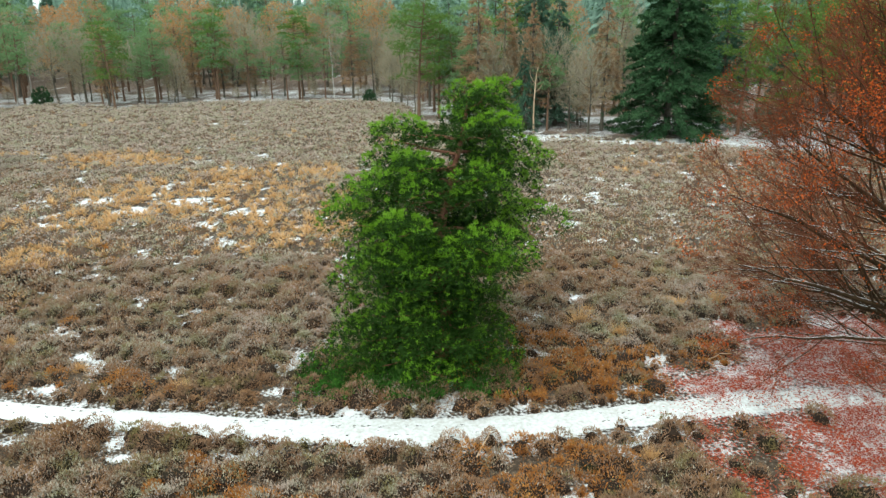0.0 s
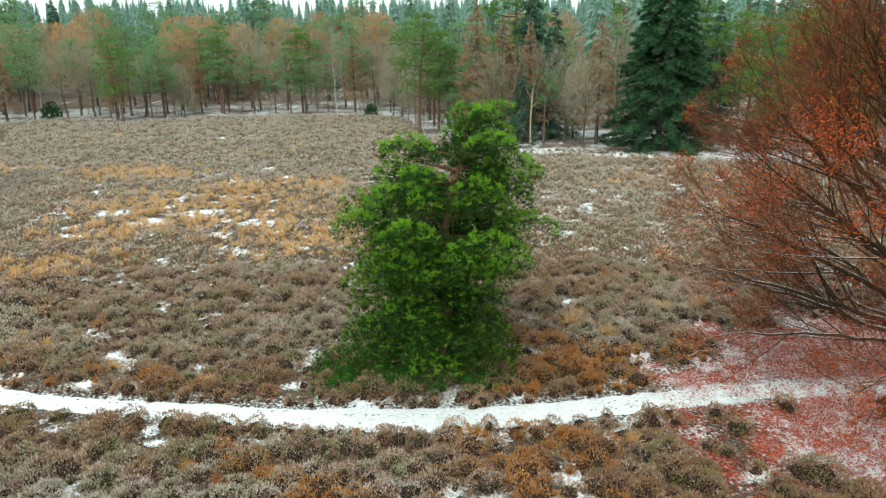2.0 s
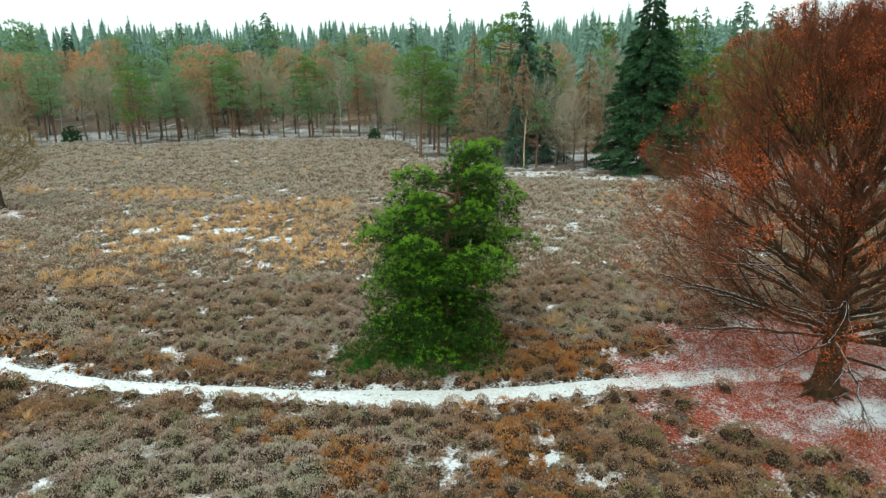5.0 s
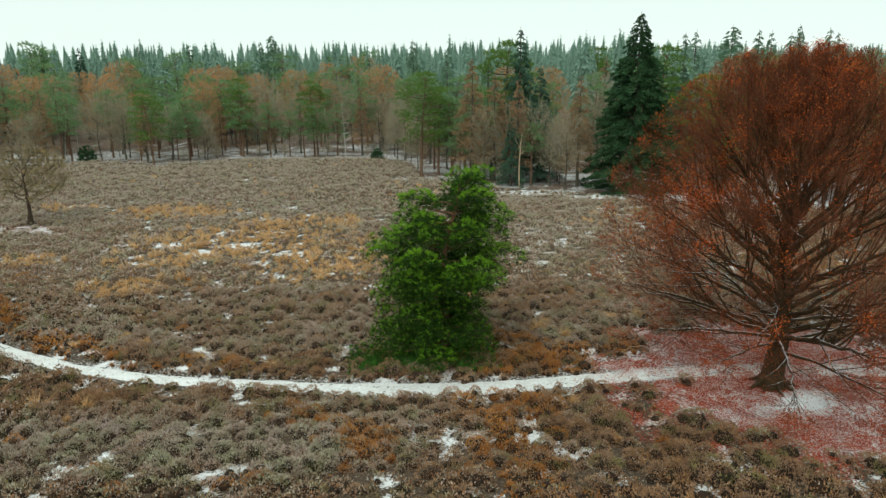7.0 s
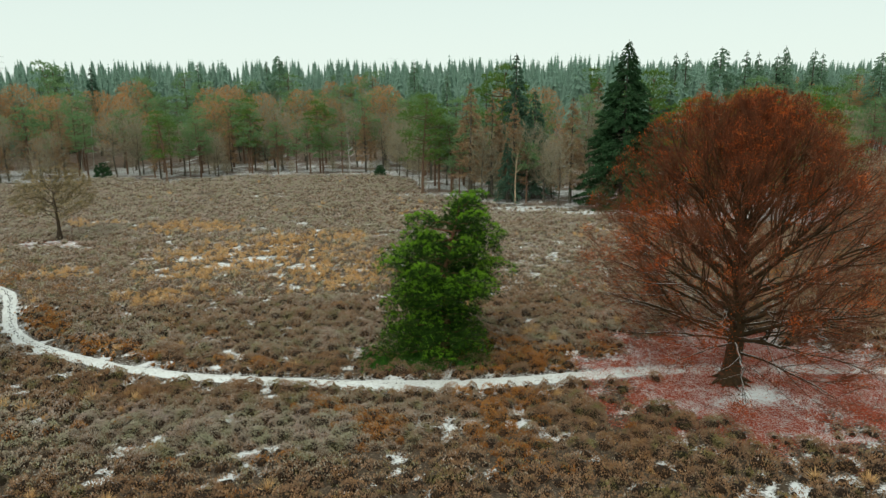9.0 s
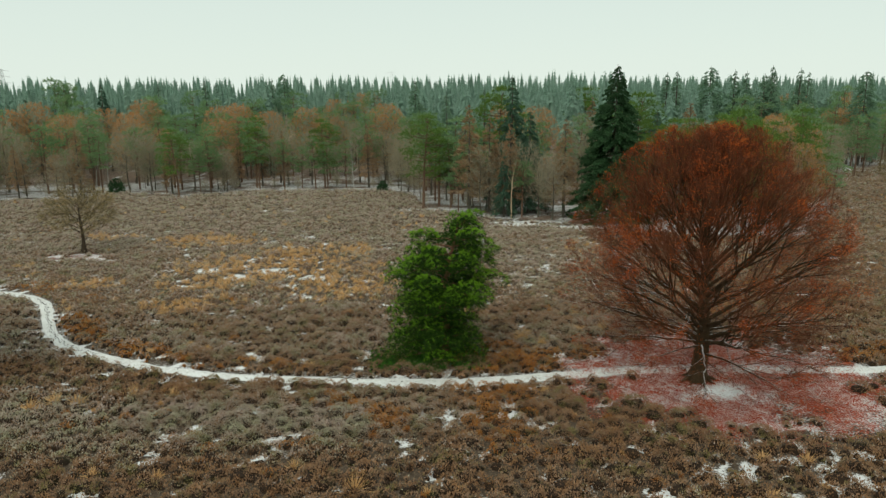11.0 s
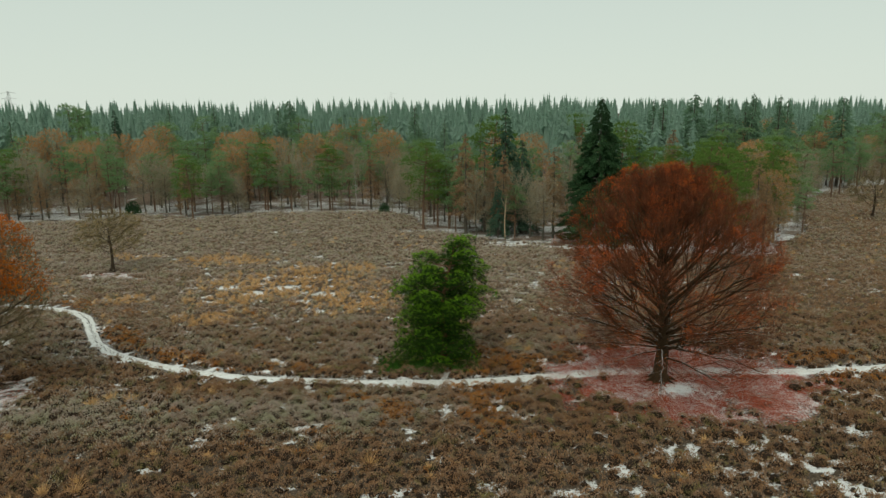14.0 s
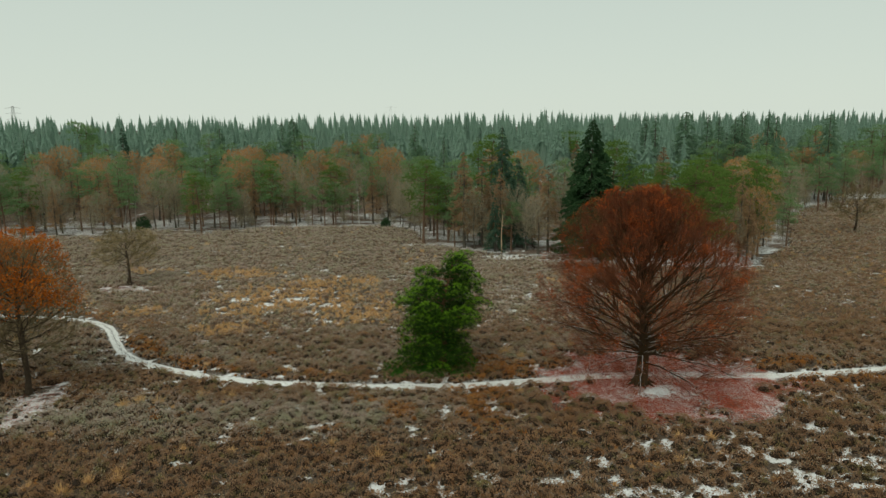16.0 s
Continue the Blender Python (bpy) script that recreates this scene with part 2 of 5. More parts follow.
def faces_mesh(name, verts, corners, smooth=False):
    """A mesh of faces with one number of corners: verts (n, 3), corners (m, k)."""
    me = bpy.data.meshes.new(name)
    verts, corners = np.asarray(verts, np.float32), np.asarray(corners, np.int32)
    k = corners.shape[1]
    me.vertices.add(len(verts))
    me.vertices.foreach_set("co", verts.ravel())
    me.loops.add(corners.size)
    me.loops.foreach_set("vertex_index", corners.ravel())
    me.polygons.add(len(corners))
    me.polygons.foreach_set("loop_start", np.arange(0, corners.size, k, dtype=np.int32))
    me.update(calc_edges=True)
    if smooth:
        me.polygons.foreach_set("use_smooth", np.ones(len(corners), bool))
    return me


def tri_mesh(name, tris):
    """A mesh of loose triangles (n, 3, 3)."""
    v = np.asarray(tris).reshape(-1, 3)
    return faces_mesh(name, v, np.arange(len(v)).reshape(-1, 3))


def quad_mesh(name, quads):
    v = np.asarray(quads).reshape(-1, 3)
    return faces_mesh(name, v, np.arange(len(v)).reshape(-1, 4))


def unit(v):
    return v / np.maximum(np.linalg.norm(v, axis=-1, keepdims=True), 1e-9)


def rand_dirs(n):
    return unit(rng.normal(size=(n, 3)))


def spray(at, axis, count, length, width, spread=0.7, fan=0.0):
    """Shoots: from each point of at (n, 3), count pointed blades round the axis (n, 3). fan: how wide the outer end is."""
    n = len(at)
    d = unit(axis[:, None, :] + spread * rng.normal(size=(n, count, 3)))
    side = unit(np.cross(d, rand_dirs(n * count).reshape(n, count, 3)))
    size = rng.uniform(0.65, 1.25, (n, count, 1))
    if np.ndim(length):
        length = np.asarray(length).reshape(n, 1, 1)
    root, tip = at[:, None, :] + 0 * d, at[:, None, :] + d * length * size
    w = width * size * 0.5
    if fan:
        tris = np.stack([root, tip + side * w, tip - side * w], 2)
    else:
        mid = root + (tip - root) * 0.25
        tris = np.stack([mid + side * w, mid - side * w, tip], 2)
    return tris.reshape(-1, 3, 3)


def leaves(at, size, drop=0.0):
    """Loose leaves: a bent-over quad of random turn at each point."""
    n = len(at)
    a = rand_dirs(n)
    a[:, 2] = a[:, 2] * 0.6 - drop
    a = unit(a)
    b = unit(np.cross(a, rand_dirs(n)))
    s = size * rng.uniform(0.7, 1.3, (n, 1))
    return np.stack([at, at + a * s * 0.5 + b * s * 0.35, at + a * s, at + a * s * 0.5 - b * s * 0.35], 1)


def tubes(p0, p1, r0, r1, sides):
    """Tapered tubes from p0 to p1 (n, 3), as quads."""
    n = len(p0)
    d = unit(p1 - p0)
    ref = np.where(np.abs(d[:, 2:3]) > 0.9, [[1.0, 0, 0]], [[0, 0, 1.0]])
    u = unit(np.cross(d, ref))
    v = np.cross(d, u)
    a = np.arange(sides) * 2 * np.pi / sides
    ring = u[:, None] * np.cos(a)[None, :, None] + v[:, None] * np.sin(a)[None, :, None]
    low = p0[:, None] + ring * np.reshape(r0, (-1, 1, 1))
    high = p1[:, None] + ring * np.reshape(r1, (-1, 1, 1))
    verts = np.concatenate([low, high], 1).reshape(-1, 3)
    i = np.arange(sides)
    face = np.stack([i, (i + 1) % sides, (i + 1) % sides + sides, i + sides], 1)
    faces = (np.arange(n) * 2 * sides)[:, None, None] + face[None]
    return verts, faces.reshape(-1, 4)


def tube_mesh(name, groups):
    """One mesh from groups of (p0, p1, r0, r1, sides)."""
    vs, fs, k = [], [], 0
    for g in groups:
        v, f = tubes(*[np.asarray(x, float) for x in g[:4]], g[4])
        vs.append(v)
        fs.append(f + k)
        k += len(v)
    return faces_mesh(name, np.concatenate(vs), np.concatenate(fs), smooth=True)


def bends(a, b, c, steps):
    """Points (n, steps + 1, 3) on curves from a over b to c."""
    t = np.linspace(0, 1, steps + 1)[None, :, None]
    return (1 - t) ** 2 * a[:, None] + 2 * t * (1 - t) * b[:, None] + t * t * c[:, None]


def curve_tubes(points, r0, r1, sides, wobble=0.0):
    """Tubes along curves, tapering from r0 to r1."""
    n, k, _ = points.shape
    if wobble:
        off = rng.normal(size=points.shape) * wobble
        off[:, 0] = 0
        points = points + off
    t = np.linspace(0, 1, k)
    r = np.reshape(r0, (-1, 1)) * (1 - t) + np.reshape(r1, (-1, 1)) * t
    r = np.broadcast_to(r, (n, k))
    return points, (points[:, :-1].reshape(-1, 3), points[:, 1:].reshape(-1, 3), r[:, :-1].ravel(), r[:, 1:].ravel(), sides)


def vnoise(x, y, scale, seed):
    """Smooth value noise in 0 to 1."""
    g = np.random.default_rng(seed).random((256, 256))
    x, y = np.asarray(x, float) * scale + 1000.3, np.asarray(y, float) * scale + 1000.7
    i, j = np.floor(x).astype(int), np.floor(y).astype(int)
    fx, fy = x - i, y - j
    fx, fy = fx * fx * (3 - 2 * fx), fy * fy * (3 - 2 * fy)
    i, j = i % 256, j % 256
    i1, j1 = (i + 1) % 256, (j + 1) % 256
    return (g[i, j] * (1 - fx) + g[i1, j] * fx) * (1 - fy) + (g[i, j1] * (1 - fx) + g[i1, j1] * fx) * fy


# ---- plan of the heath ----
PATH_X = [-75, -60, -50, -42.6, -39.5, -36.5, -34.2, -32.8, -31.3, -29.6, -27.2, -23.3, -19.5, -15.2, -11.1, -7.2, -3.4, 0.4, 4.2, 8.2, 12.2, 16.1, 19.6, 23.9, 28.0, 33.1, 36.6, 50, 75, 110]
PATH_Y = [16, 21, 22, 20.6, 19.8, 18.4, 16.4, 14.0, 11.3, 8.6, 6.0, 3.6, 1.7, 0.35, -0.35, -0.9, -1.35, -1.45, -0.95, -0.25, 0.25, 0.3, 0.1, -0.15, -0.15, 0.4, 0.9, 3, 6, 9]
EDGE_X = [-400, -110, -75, -63, -57, -44, -34, -22, -10, -4, -2, 4.8, 10, 16.5, 22, 30, 40, 45, 50, 57, 75, 92, 118, 160, 400]
EDGE_Y = [60, 70, 77, 78, 85, 80, 86, 86, 87, 78, 64, 58, 53, 51.5, 48, 43, 40, 41.5, 50, 56, 92, 112, 124, 130, 140]


def resample(px, py, step):
    p = np.stack([px, py], 1).astype(float)
    s = np.r_[0, np.cumsum(np.linalg.norm(np.diff(p, axis=0), axis=1))]
    q = np.arange(0, s[-1], step)
    out = np.stack([np.interp(q, s, p[:, 0]), np.interp(q, s, p[:, 1])], 1)
    for _ in range(8):
        out[1:-1] = 0.25 * out[:-2] + 0.5 * out[1:-1] + 0.25 * out[2:]
    return out


PATH_LINE = resample(PATH_X, PATH_Y, 0.5)


def path_distance(x, y):
    x, y = np.atleast_1d(x).astype(float), np.atleast_1d(y).astype(float)
    best = np.full(x.shape, 1e9)
    for k in range(0, len(PATH_LINE)):
        best = np.minimum(best, (x - PATH_LINE[k, 0]) ** 2 + (y - PATH_LINE[k, 1]) ** 2)
    return np.sqrt(best)


def forest_edge(x):
    return np.interp(x, EDGE_X, EDGE_Y)


def blob(x, y, cx, cy, rx, ry, turn=0.0):
    c, s = math.cos(radians(turn)), math.sin(radians(turn))
    u, v = (x - cx) * c + (y - cy) * s, -(x - cx) * s + (y - cy) * c
    return np.clip(1.6 - np.sqrt((u / rx) ** 2 + (v / ry) ** 2) * 1.1, 0, 1)


BEECH_AT = (15.4, -1.5)
SNOW_SPOTS = [(-8.8, -9.4, 0.5, 0.9, 20), (-2.5, -9.0, 0.9, 0.5, -20), (-6.2, -16, 0.8, 0.5, 0), (-2.4, -17, 1.2, 0.5, 20), (9.2, -16.2, 1.0, 0.5, 0), (11.4, -17.6, 1.2, 0.6, 0), (20.5, -16.9, 1.8, 0.45, -50), (20, -10.8, 0.8, 0.5, 0), (9.2, -10, 0.9, 0.6, 30), (-40.0, 33.6, 4.2, 2.0, 0), (-5.6, 2.9, 0.6, 1.0, -30), (-4.9, 4.5, 0.9, 0.5, 20), (5.1, -2.6, 0.9, 0.5, 20), (-1.7, -5.1, 0.4, 1.1, 10), (3.3, -5.2, 0.6, 1.0, -35),
              (3.7, 6.6, 0.7, 0.6, 0), (5.8, 8.6, 0.9, 0.45, 0), (14.3, 13.8, 1.0, 0.5, 0), (7.7, 20.5, 0.8, 1.0, 0), (4.3, -6.9, 0.5, 1.2, 40),
              (5.5, -8.7, 0.4, 1.2, 20), (16.1, -11.2, 2.3, 0.6, -25), (17.3, -13.9, 0.6, 1.6, 25), (15.3, -14.6, 1.3, 0.6, 10), (23.9, -9.8, 2.2, 0.7, -30),
              (1.3, -15.6, 0.8, 0.6, 40), (-17.0, 26.5, 2.0, 1.3, 0), (-20, 24, 1.6, 0.9, 20), (-12, 24, 1.4, 0.8, 0), (-23.5, 27, 1.5, 1.0, 0), (-14.5, 21, 1.1, 0.7, 0),
              (-31.0, -5.2, 2.0, 4.6, 10), (-30.3, -1.2, 1.3, 1.6, 0), (11, 51, 5, 2.2, 0), (19, 48, 7, 1.5, -5), (-3, 63, 3.5, 1.3, 0),
              (26, 44.5, 6, 0.8, -10), (43, 40, 3, 0.8, 10), (53, 53, 3, 1.2, 30), (93, 108, 8, 5, 20), (118, 124, 12, 5, 10), (80, 96, 6, 1.5, 20), (0.25, 0.3, 0.5, 1.6, 5), (16.2, -3.0, 3.6, 1.9, 0), (15.4, -1.2, 2.0, 1.6, 0),
              (-46, 78.4, 7, 1.0, 4), (-36, 82.5, 5, 0.8, 20), (-27, 85, 5, 0.8, 0), (-15, 85.8, 7, 0.9, 0), (-68, 76.6, 6, 0.6, 0), (-56, 83, 4, 0.7, 0)]
GRASS_SPOTS = [(-17, 28, 9, 5.5, 0), (-9, 20.5, 5, 4.5, 0), (-22, 22, 4, 3, 0), (-28, 41, 6, 3, 0), (-14, 35, 6, 3, 0), (-41, 44, 3, 2, 0), (-22, 15, 2.5, 2, 0), (-33, 22, 3, 1.5, -20)]
CLEAR_SPOTS = [(-40.0, 33.6, 3.6, 1.7, 0), (-31.0, -5.2, 1.7, 4.2, 10), (-30.3, -1.2, 1.0, 1.3, 0)]
RUST_SPOTS = [(5, 2.2, 4.5, 2.0, 0), (10, 2.6, 3.0, 1.3, 10), (8.5, 1.2, 4, 0.9, 5), (-20.5, 3.6, 5, 1.1, -28), (-27, 9, 3.5, 1.0, -50), (2.5, -4.2, 2.6, 1.8, 0), (-4, -6.5, 1.6, 2.4, 30), (-7.7, -9, 0.9, 0.9, 0),
              (28, 2.2, 7, 1.1, 0), (31, -1.8, 5, 0.9, 0), (-37, 20.8, 3, 1.0, -20), (2.2, -7.2, 1.6, 1.6, 0), (-6.5, -4, 1.2, 1.0, 0), (21, -5.5, 2.0, 0.7, 0), (-12, 1.4, 3, 0.5, -8), (-16.5, 2.0, 3.5, 0.45, -18), (-23.5, 5.2, 4, 0.6, -32), (-29.2, 9.8, 2.5, 0.6, -55), (6, 0.9, 4, 0.5, 8), (9.5, 1.8, 3.6, 1.3, 8)]


def snow_at(x, y):
    s = np.zeros(np.shape(x))
    for cx, cy, rx, ry, turn in SNOW_SPOTS:
        grow = 1.12 - 0.22 * (cy < -8) - 0.25 * (cy < -8 and -20 < cx < 4)
        s = np.maximum(s, blob(x, y, cx, cy, rx * grow, ry * grow, turn))
    s = np.clip(s * 1.15 - 1.9 * (0.5 * vnoise(x, y, 1.5, 5) + 0.5 * vnoise(x, y, 2.2, 6)) + 0.5, 0, np.where(y > 62, 0.6, 0.85)) * (s > 0)
    fleck = vnoise(x * 0.8, y, 0.95, 11) * 0.5 + vnoise(x, y * 1.2, 2.2, 12) * 0.5
    near = np.clip((vnoise(x, y, 0.09, 13) - 0.35) * 1.5, 0, 1)
    s = np.maximum(s, np.clip((fleck - 0.622 - 0.03 * np.clip((x - 20) / 8, 0, 1) + 0.08 * near - 0.1 * (y > 48) - 0.09 * np.clip((4 - x) / 8, 0, 1) * (y < -2)) * 6, 0, 0.9))
    east = np.clip((x - 6) / 10, 0, 1) * np.clip((-3 - y) / 6, 0, 1)
    streak = vnoise(x * 0.7 + y * 0.6, y - x * 0.3, 0.9, 14) * 0.55 + vnoise(x, y, 2.2, 15) * 0.45
    return np.maximum(s, np.clip((streak - 0.605) * 7, 0, 1) * east)


def ring_at(x, y):
    """The ground under the beech: fallen leaves on snow."""
    r = np.sqrt(((x - 17.4) / 8.8) ** 2 + ((y + 0.8) / 7.6) ** 2)
    return np.clip((1.2 - r + 0.22 * (vnoise(x, y, 0.3, 21) - 0.5) + 0.5 * (vnoise(x, y, 1.1, 22) - 0.5)) * 1.3, 0, 1)


def spots_at(x, y, spots):
    s = np.zeros(np.shape(x))
    for cx, cy, rx, ry, turn in spots:
        s = np.maximum(s, blob(x, y, cx, cy, rx, ry, turn))
    return s


# ---- ground ----
def axis_steps(lo, hi, step, far):
    mid = np.arange(lo, hi + step, step)
    out, d, w = [], 0.0, step
    while d < far:
        w *= 1.25
        d += w
        out.append(d)
    out = np.array(out)
    return np.r_[lo - out[::-1], mid, mid[-1] + out]


def build_ground():
    xs, ys = axis_steps(-82, 62, 0.44, 2500), axis_steps(-62, 95, 0.44, 2500)
    gx, gy = np.meshgrid(xs, ys)
    x, y = gx.ravel(), gy.ravel()
    near = (np.abs(x) < 130) & (y > -10) & (y < 130)
    d = np.full(x.shape, 99.0)
    d[near] = path_distance(x[near], y[near])
    snow, ring = snow_at(x, y), ring_at(x, y)
    woods = np.clip((y - forest_edge(x)) / 3, 0, 1)
    z = 0.10 * vnoise(x, y, 1.3, 31) + 0.05 * vnoise(x, y, 3.1, 32) + 0.10 * (vnoise(x, y, 0.2, 33) - 0.5)
    calm = np.clip((d - 0.5) / 1.2, 0, 1) * (1 - 0.8 * np.clip(snow, 0, 1)) * (1 - 0.7 * ring)
    z = z * calm * (np.abs(x) < 200) * (np.abs(y) < 200) - 0.03 * (d < 0.9)
    nx = len(xs)
    i = (np.arange(len(ys) - 1)[:, None] * nx + np.arange(nx - 1)[None]).ravel()
    me = faces_mesh("ground", np.stack([x, y, z], 1), np.stack([i, i + 1, i + 1 + nx, i + nx], 1), smooth=True)
    verge = np.clip(1.15 - d / 1.6, 0, 1) * (0.58 - 0.2 * np.clip((-6 - x) / 8, 0, 1))
    trunk_disc = np.clip(1.25 - np.sqrt(((x - 16.4) / 3.0) ** 2 + ((y + 3.2) / 1.9) ** 2) + 0.5 * (vnoise(x, y, 1.1, 44) - 0.5), 0, 1) * 1.1
    wood_snow = np.clip((y - forest_edge(x) + 1.5) / 2, 0, 1) * np.clip(vnoise(x, y * 1.8, 0.3, 41) * 0.8 + vnoise(x, y, 1.1, 42) * 0.3 - 0.08, 0, 0.53) * np.clip((30 - y + forest_edge(x)) / 14, 0.3, 1)
    for name, value in (("snow", np.maximum.reduce([snow, np.minimum(ring * 1.5, 1) * (0.44 + 0.5 * vnoise(x, y, 0.8, 23)), trunk_disc, verge, wood_snow])), ("litter", np.maximum(ring, woods * (y < 230)))):
        a = me.attributes.new(name, "FLOAT", "POINT")
        a.data.foreach_set("value", value.astype(np.float32))
    return tagged(part("ground", me, M_GROUND), "dark humus heath ground with patches of thin snow", "ground", kind="structure")


def build_path():
    """The trodden path: a shallow strip of snow with ragged rims and two worn ruts."""
    p = resample(PATH_X, PATH_Y, 0.2)
    t = np.gradient(p, axis=0)
    t = t / np.linalg.norm(t, axis=1, keepdims=True)
    nrm = np.stack([-t[:, 1], t[:, 0]], 1)
    cols = np.linspace(-1, 1, 11)
    wide = 0.50 - 0.08 * np.clip((-8 - p[:, 0]) / 8, 0, 1) + 0.22 * np.exp(-((p[:, 0] + 0.5) / 5) ** 2)
    rag_l = wide * (0.8 + 0.3 * vnoise(p[:, 0], p[:, 1], 0.9, 51) + 0.3 * vnoise(p[:, 0], p[:, 1], 3.0, 54))
    rag_r = wide * (0.8 + 0.3 * vnoise(p[:, 0], p[:, 1], 0.9, 52) + 0.3 * vnoise(p[:, 0], p[:, 1], 3.0, 55))
    verts = []
    for c in cols:
        w = np.where(c < 0, rag_l, rag_r) * c
        z = 0.035 - 0.055 * abs(c) ** 3 - 0.02 * math.exp(-(((abs(c) - 0.45) / 0.15) ** 2)) + 0.012 * vnoise(p[:, 0] + c, p[:, 1], 4, 53)
        verts.append(np.stack([p[:, 0] + nrm[:, 0] * w, p[:, 1] + nrm[:, 1] * w, z], 1))
    v = np.stack(verts, 1)
    n, k = v.shape[:2]
    i = (np.arange(n - 1)[:, None] * k + np.arange(k - 1)[None]).ravel()
    me = faces_mesh("path", v.reshape(-1, 3), np.stack([i, i + k, i + k + 1, i + 1], 1), smooth=True)
    return tagged(part("path", me, M_SNOWPATH), "narrow winding footpath covered with trodden snow", "path", kind="structure")


# ---- heath plants ----
def scatter(y0, y1, step, seed):
    """Jittered points over the open heath between two depths, as wide as the heath is overlooked."""
    r = np.random.default_rng(seed)
    xs, ys = np.arange(-100, 125, step), np.arange(y0, y1, step)
    gx, gy = np.meshgrid(xs, ys)
    x, y = gx.ravel() + r.uniform(-0.5, 0.5, gx.size) * step, gy.ravel() + r.uniform(-0.5, 0.5, gx.size) * step
    keep = (np.abs(x + 1) < 31 + np.maximum(y + 22, 0) * 0.70) & (y < forest_edge(x) - 0.6)
    x, y = x[keep], y[keep]
    d = path_distance(x, y)
    u = r.random(len(x))
    keep = (d > 0.60 + 0.14 * u - 0.1 * np.clip((-8 - x) / 8, 0, 1)) & (snow_at(x, y) < 0.55 + 0.55 * u) & (u > ring_at(x, y) * 2.4) & (u > spots_at(x, y, CLEAR_SPOTS) * (2.4 * vnoise(x, y, 0.9, 43) - 0.3)) & (((x - 0.2) / 0.35) ** 2 + ((y - 0.5) / 1.7) ** 2 > 1)
    return x[keep], y[keep], u[keep]


def frost_haze_at(x, y):
    """Share of pale shoots: frosted on the open ground beside the path and round snow, and more with distance to stand
    for haze.
    """
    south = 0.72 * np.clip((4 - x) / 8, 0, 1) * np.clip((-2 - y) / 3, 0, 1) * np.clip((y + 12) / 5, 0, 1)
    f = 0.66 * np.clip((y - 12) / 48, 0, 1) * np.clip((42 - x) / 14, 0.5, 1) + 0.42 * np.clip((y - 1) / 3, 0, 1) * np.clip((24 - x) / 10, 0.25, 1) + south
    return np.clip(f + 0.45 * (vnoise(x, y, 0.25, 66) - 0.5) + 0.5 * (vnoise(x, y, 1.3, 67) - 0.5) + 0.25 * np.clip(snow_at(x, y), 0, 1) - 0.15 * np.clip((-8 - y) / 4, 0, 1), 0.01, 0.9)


def cushions(at, body, plain=False):
    """Low domes of six sides, uneven, at the points (n, 3) with half sizes (n, 3)."""
    n = len(at)
    a = np.arange(6) * np.pi / 3 + rng.uniform(0, 1, (n, 1))

    def ring(r, z):
        rr = r * rng.uniform(0.75, 1.2, (n, 6))
        p = np.stack([rr * np.cos(a), rr * np.sin(a), z * rng.uniform(0.75, 1.15, (n, 6))], 2)
        return at[:, None] + p * body[:, None]

    top = at[:, None] + np.array([0, 0, 0.95]) * body[:, None] + np.zeros((1, 6, 1))
    high, low = ring(0.62, 0.72), ring(1.0, 0.0)
    low[:, :, 2] = -0.05
    if plain:
        return np.stack([top, low * [1, 1, 1], np.roll(low, -1, 1)], 2).reshape(-1, 3, 3)
    high2, low2 = np.roll(high, -1, 1), np.roll(low, -1, 1)
    return np.concatenate([np.stack(t, 2).reshape(-1, 3, 3) for t in ((top, high, high2), (high, low, low2), (high, low2, high2))])


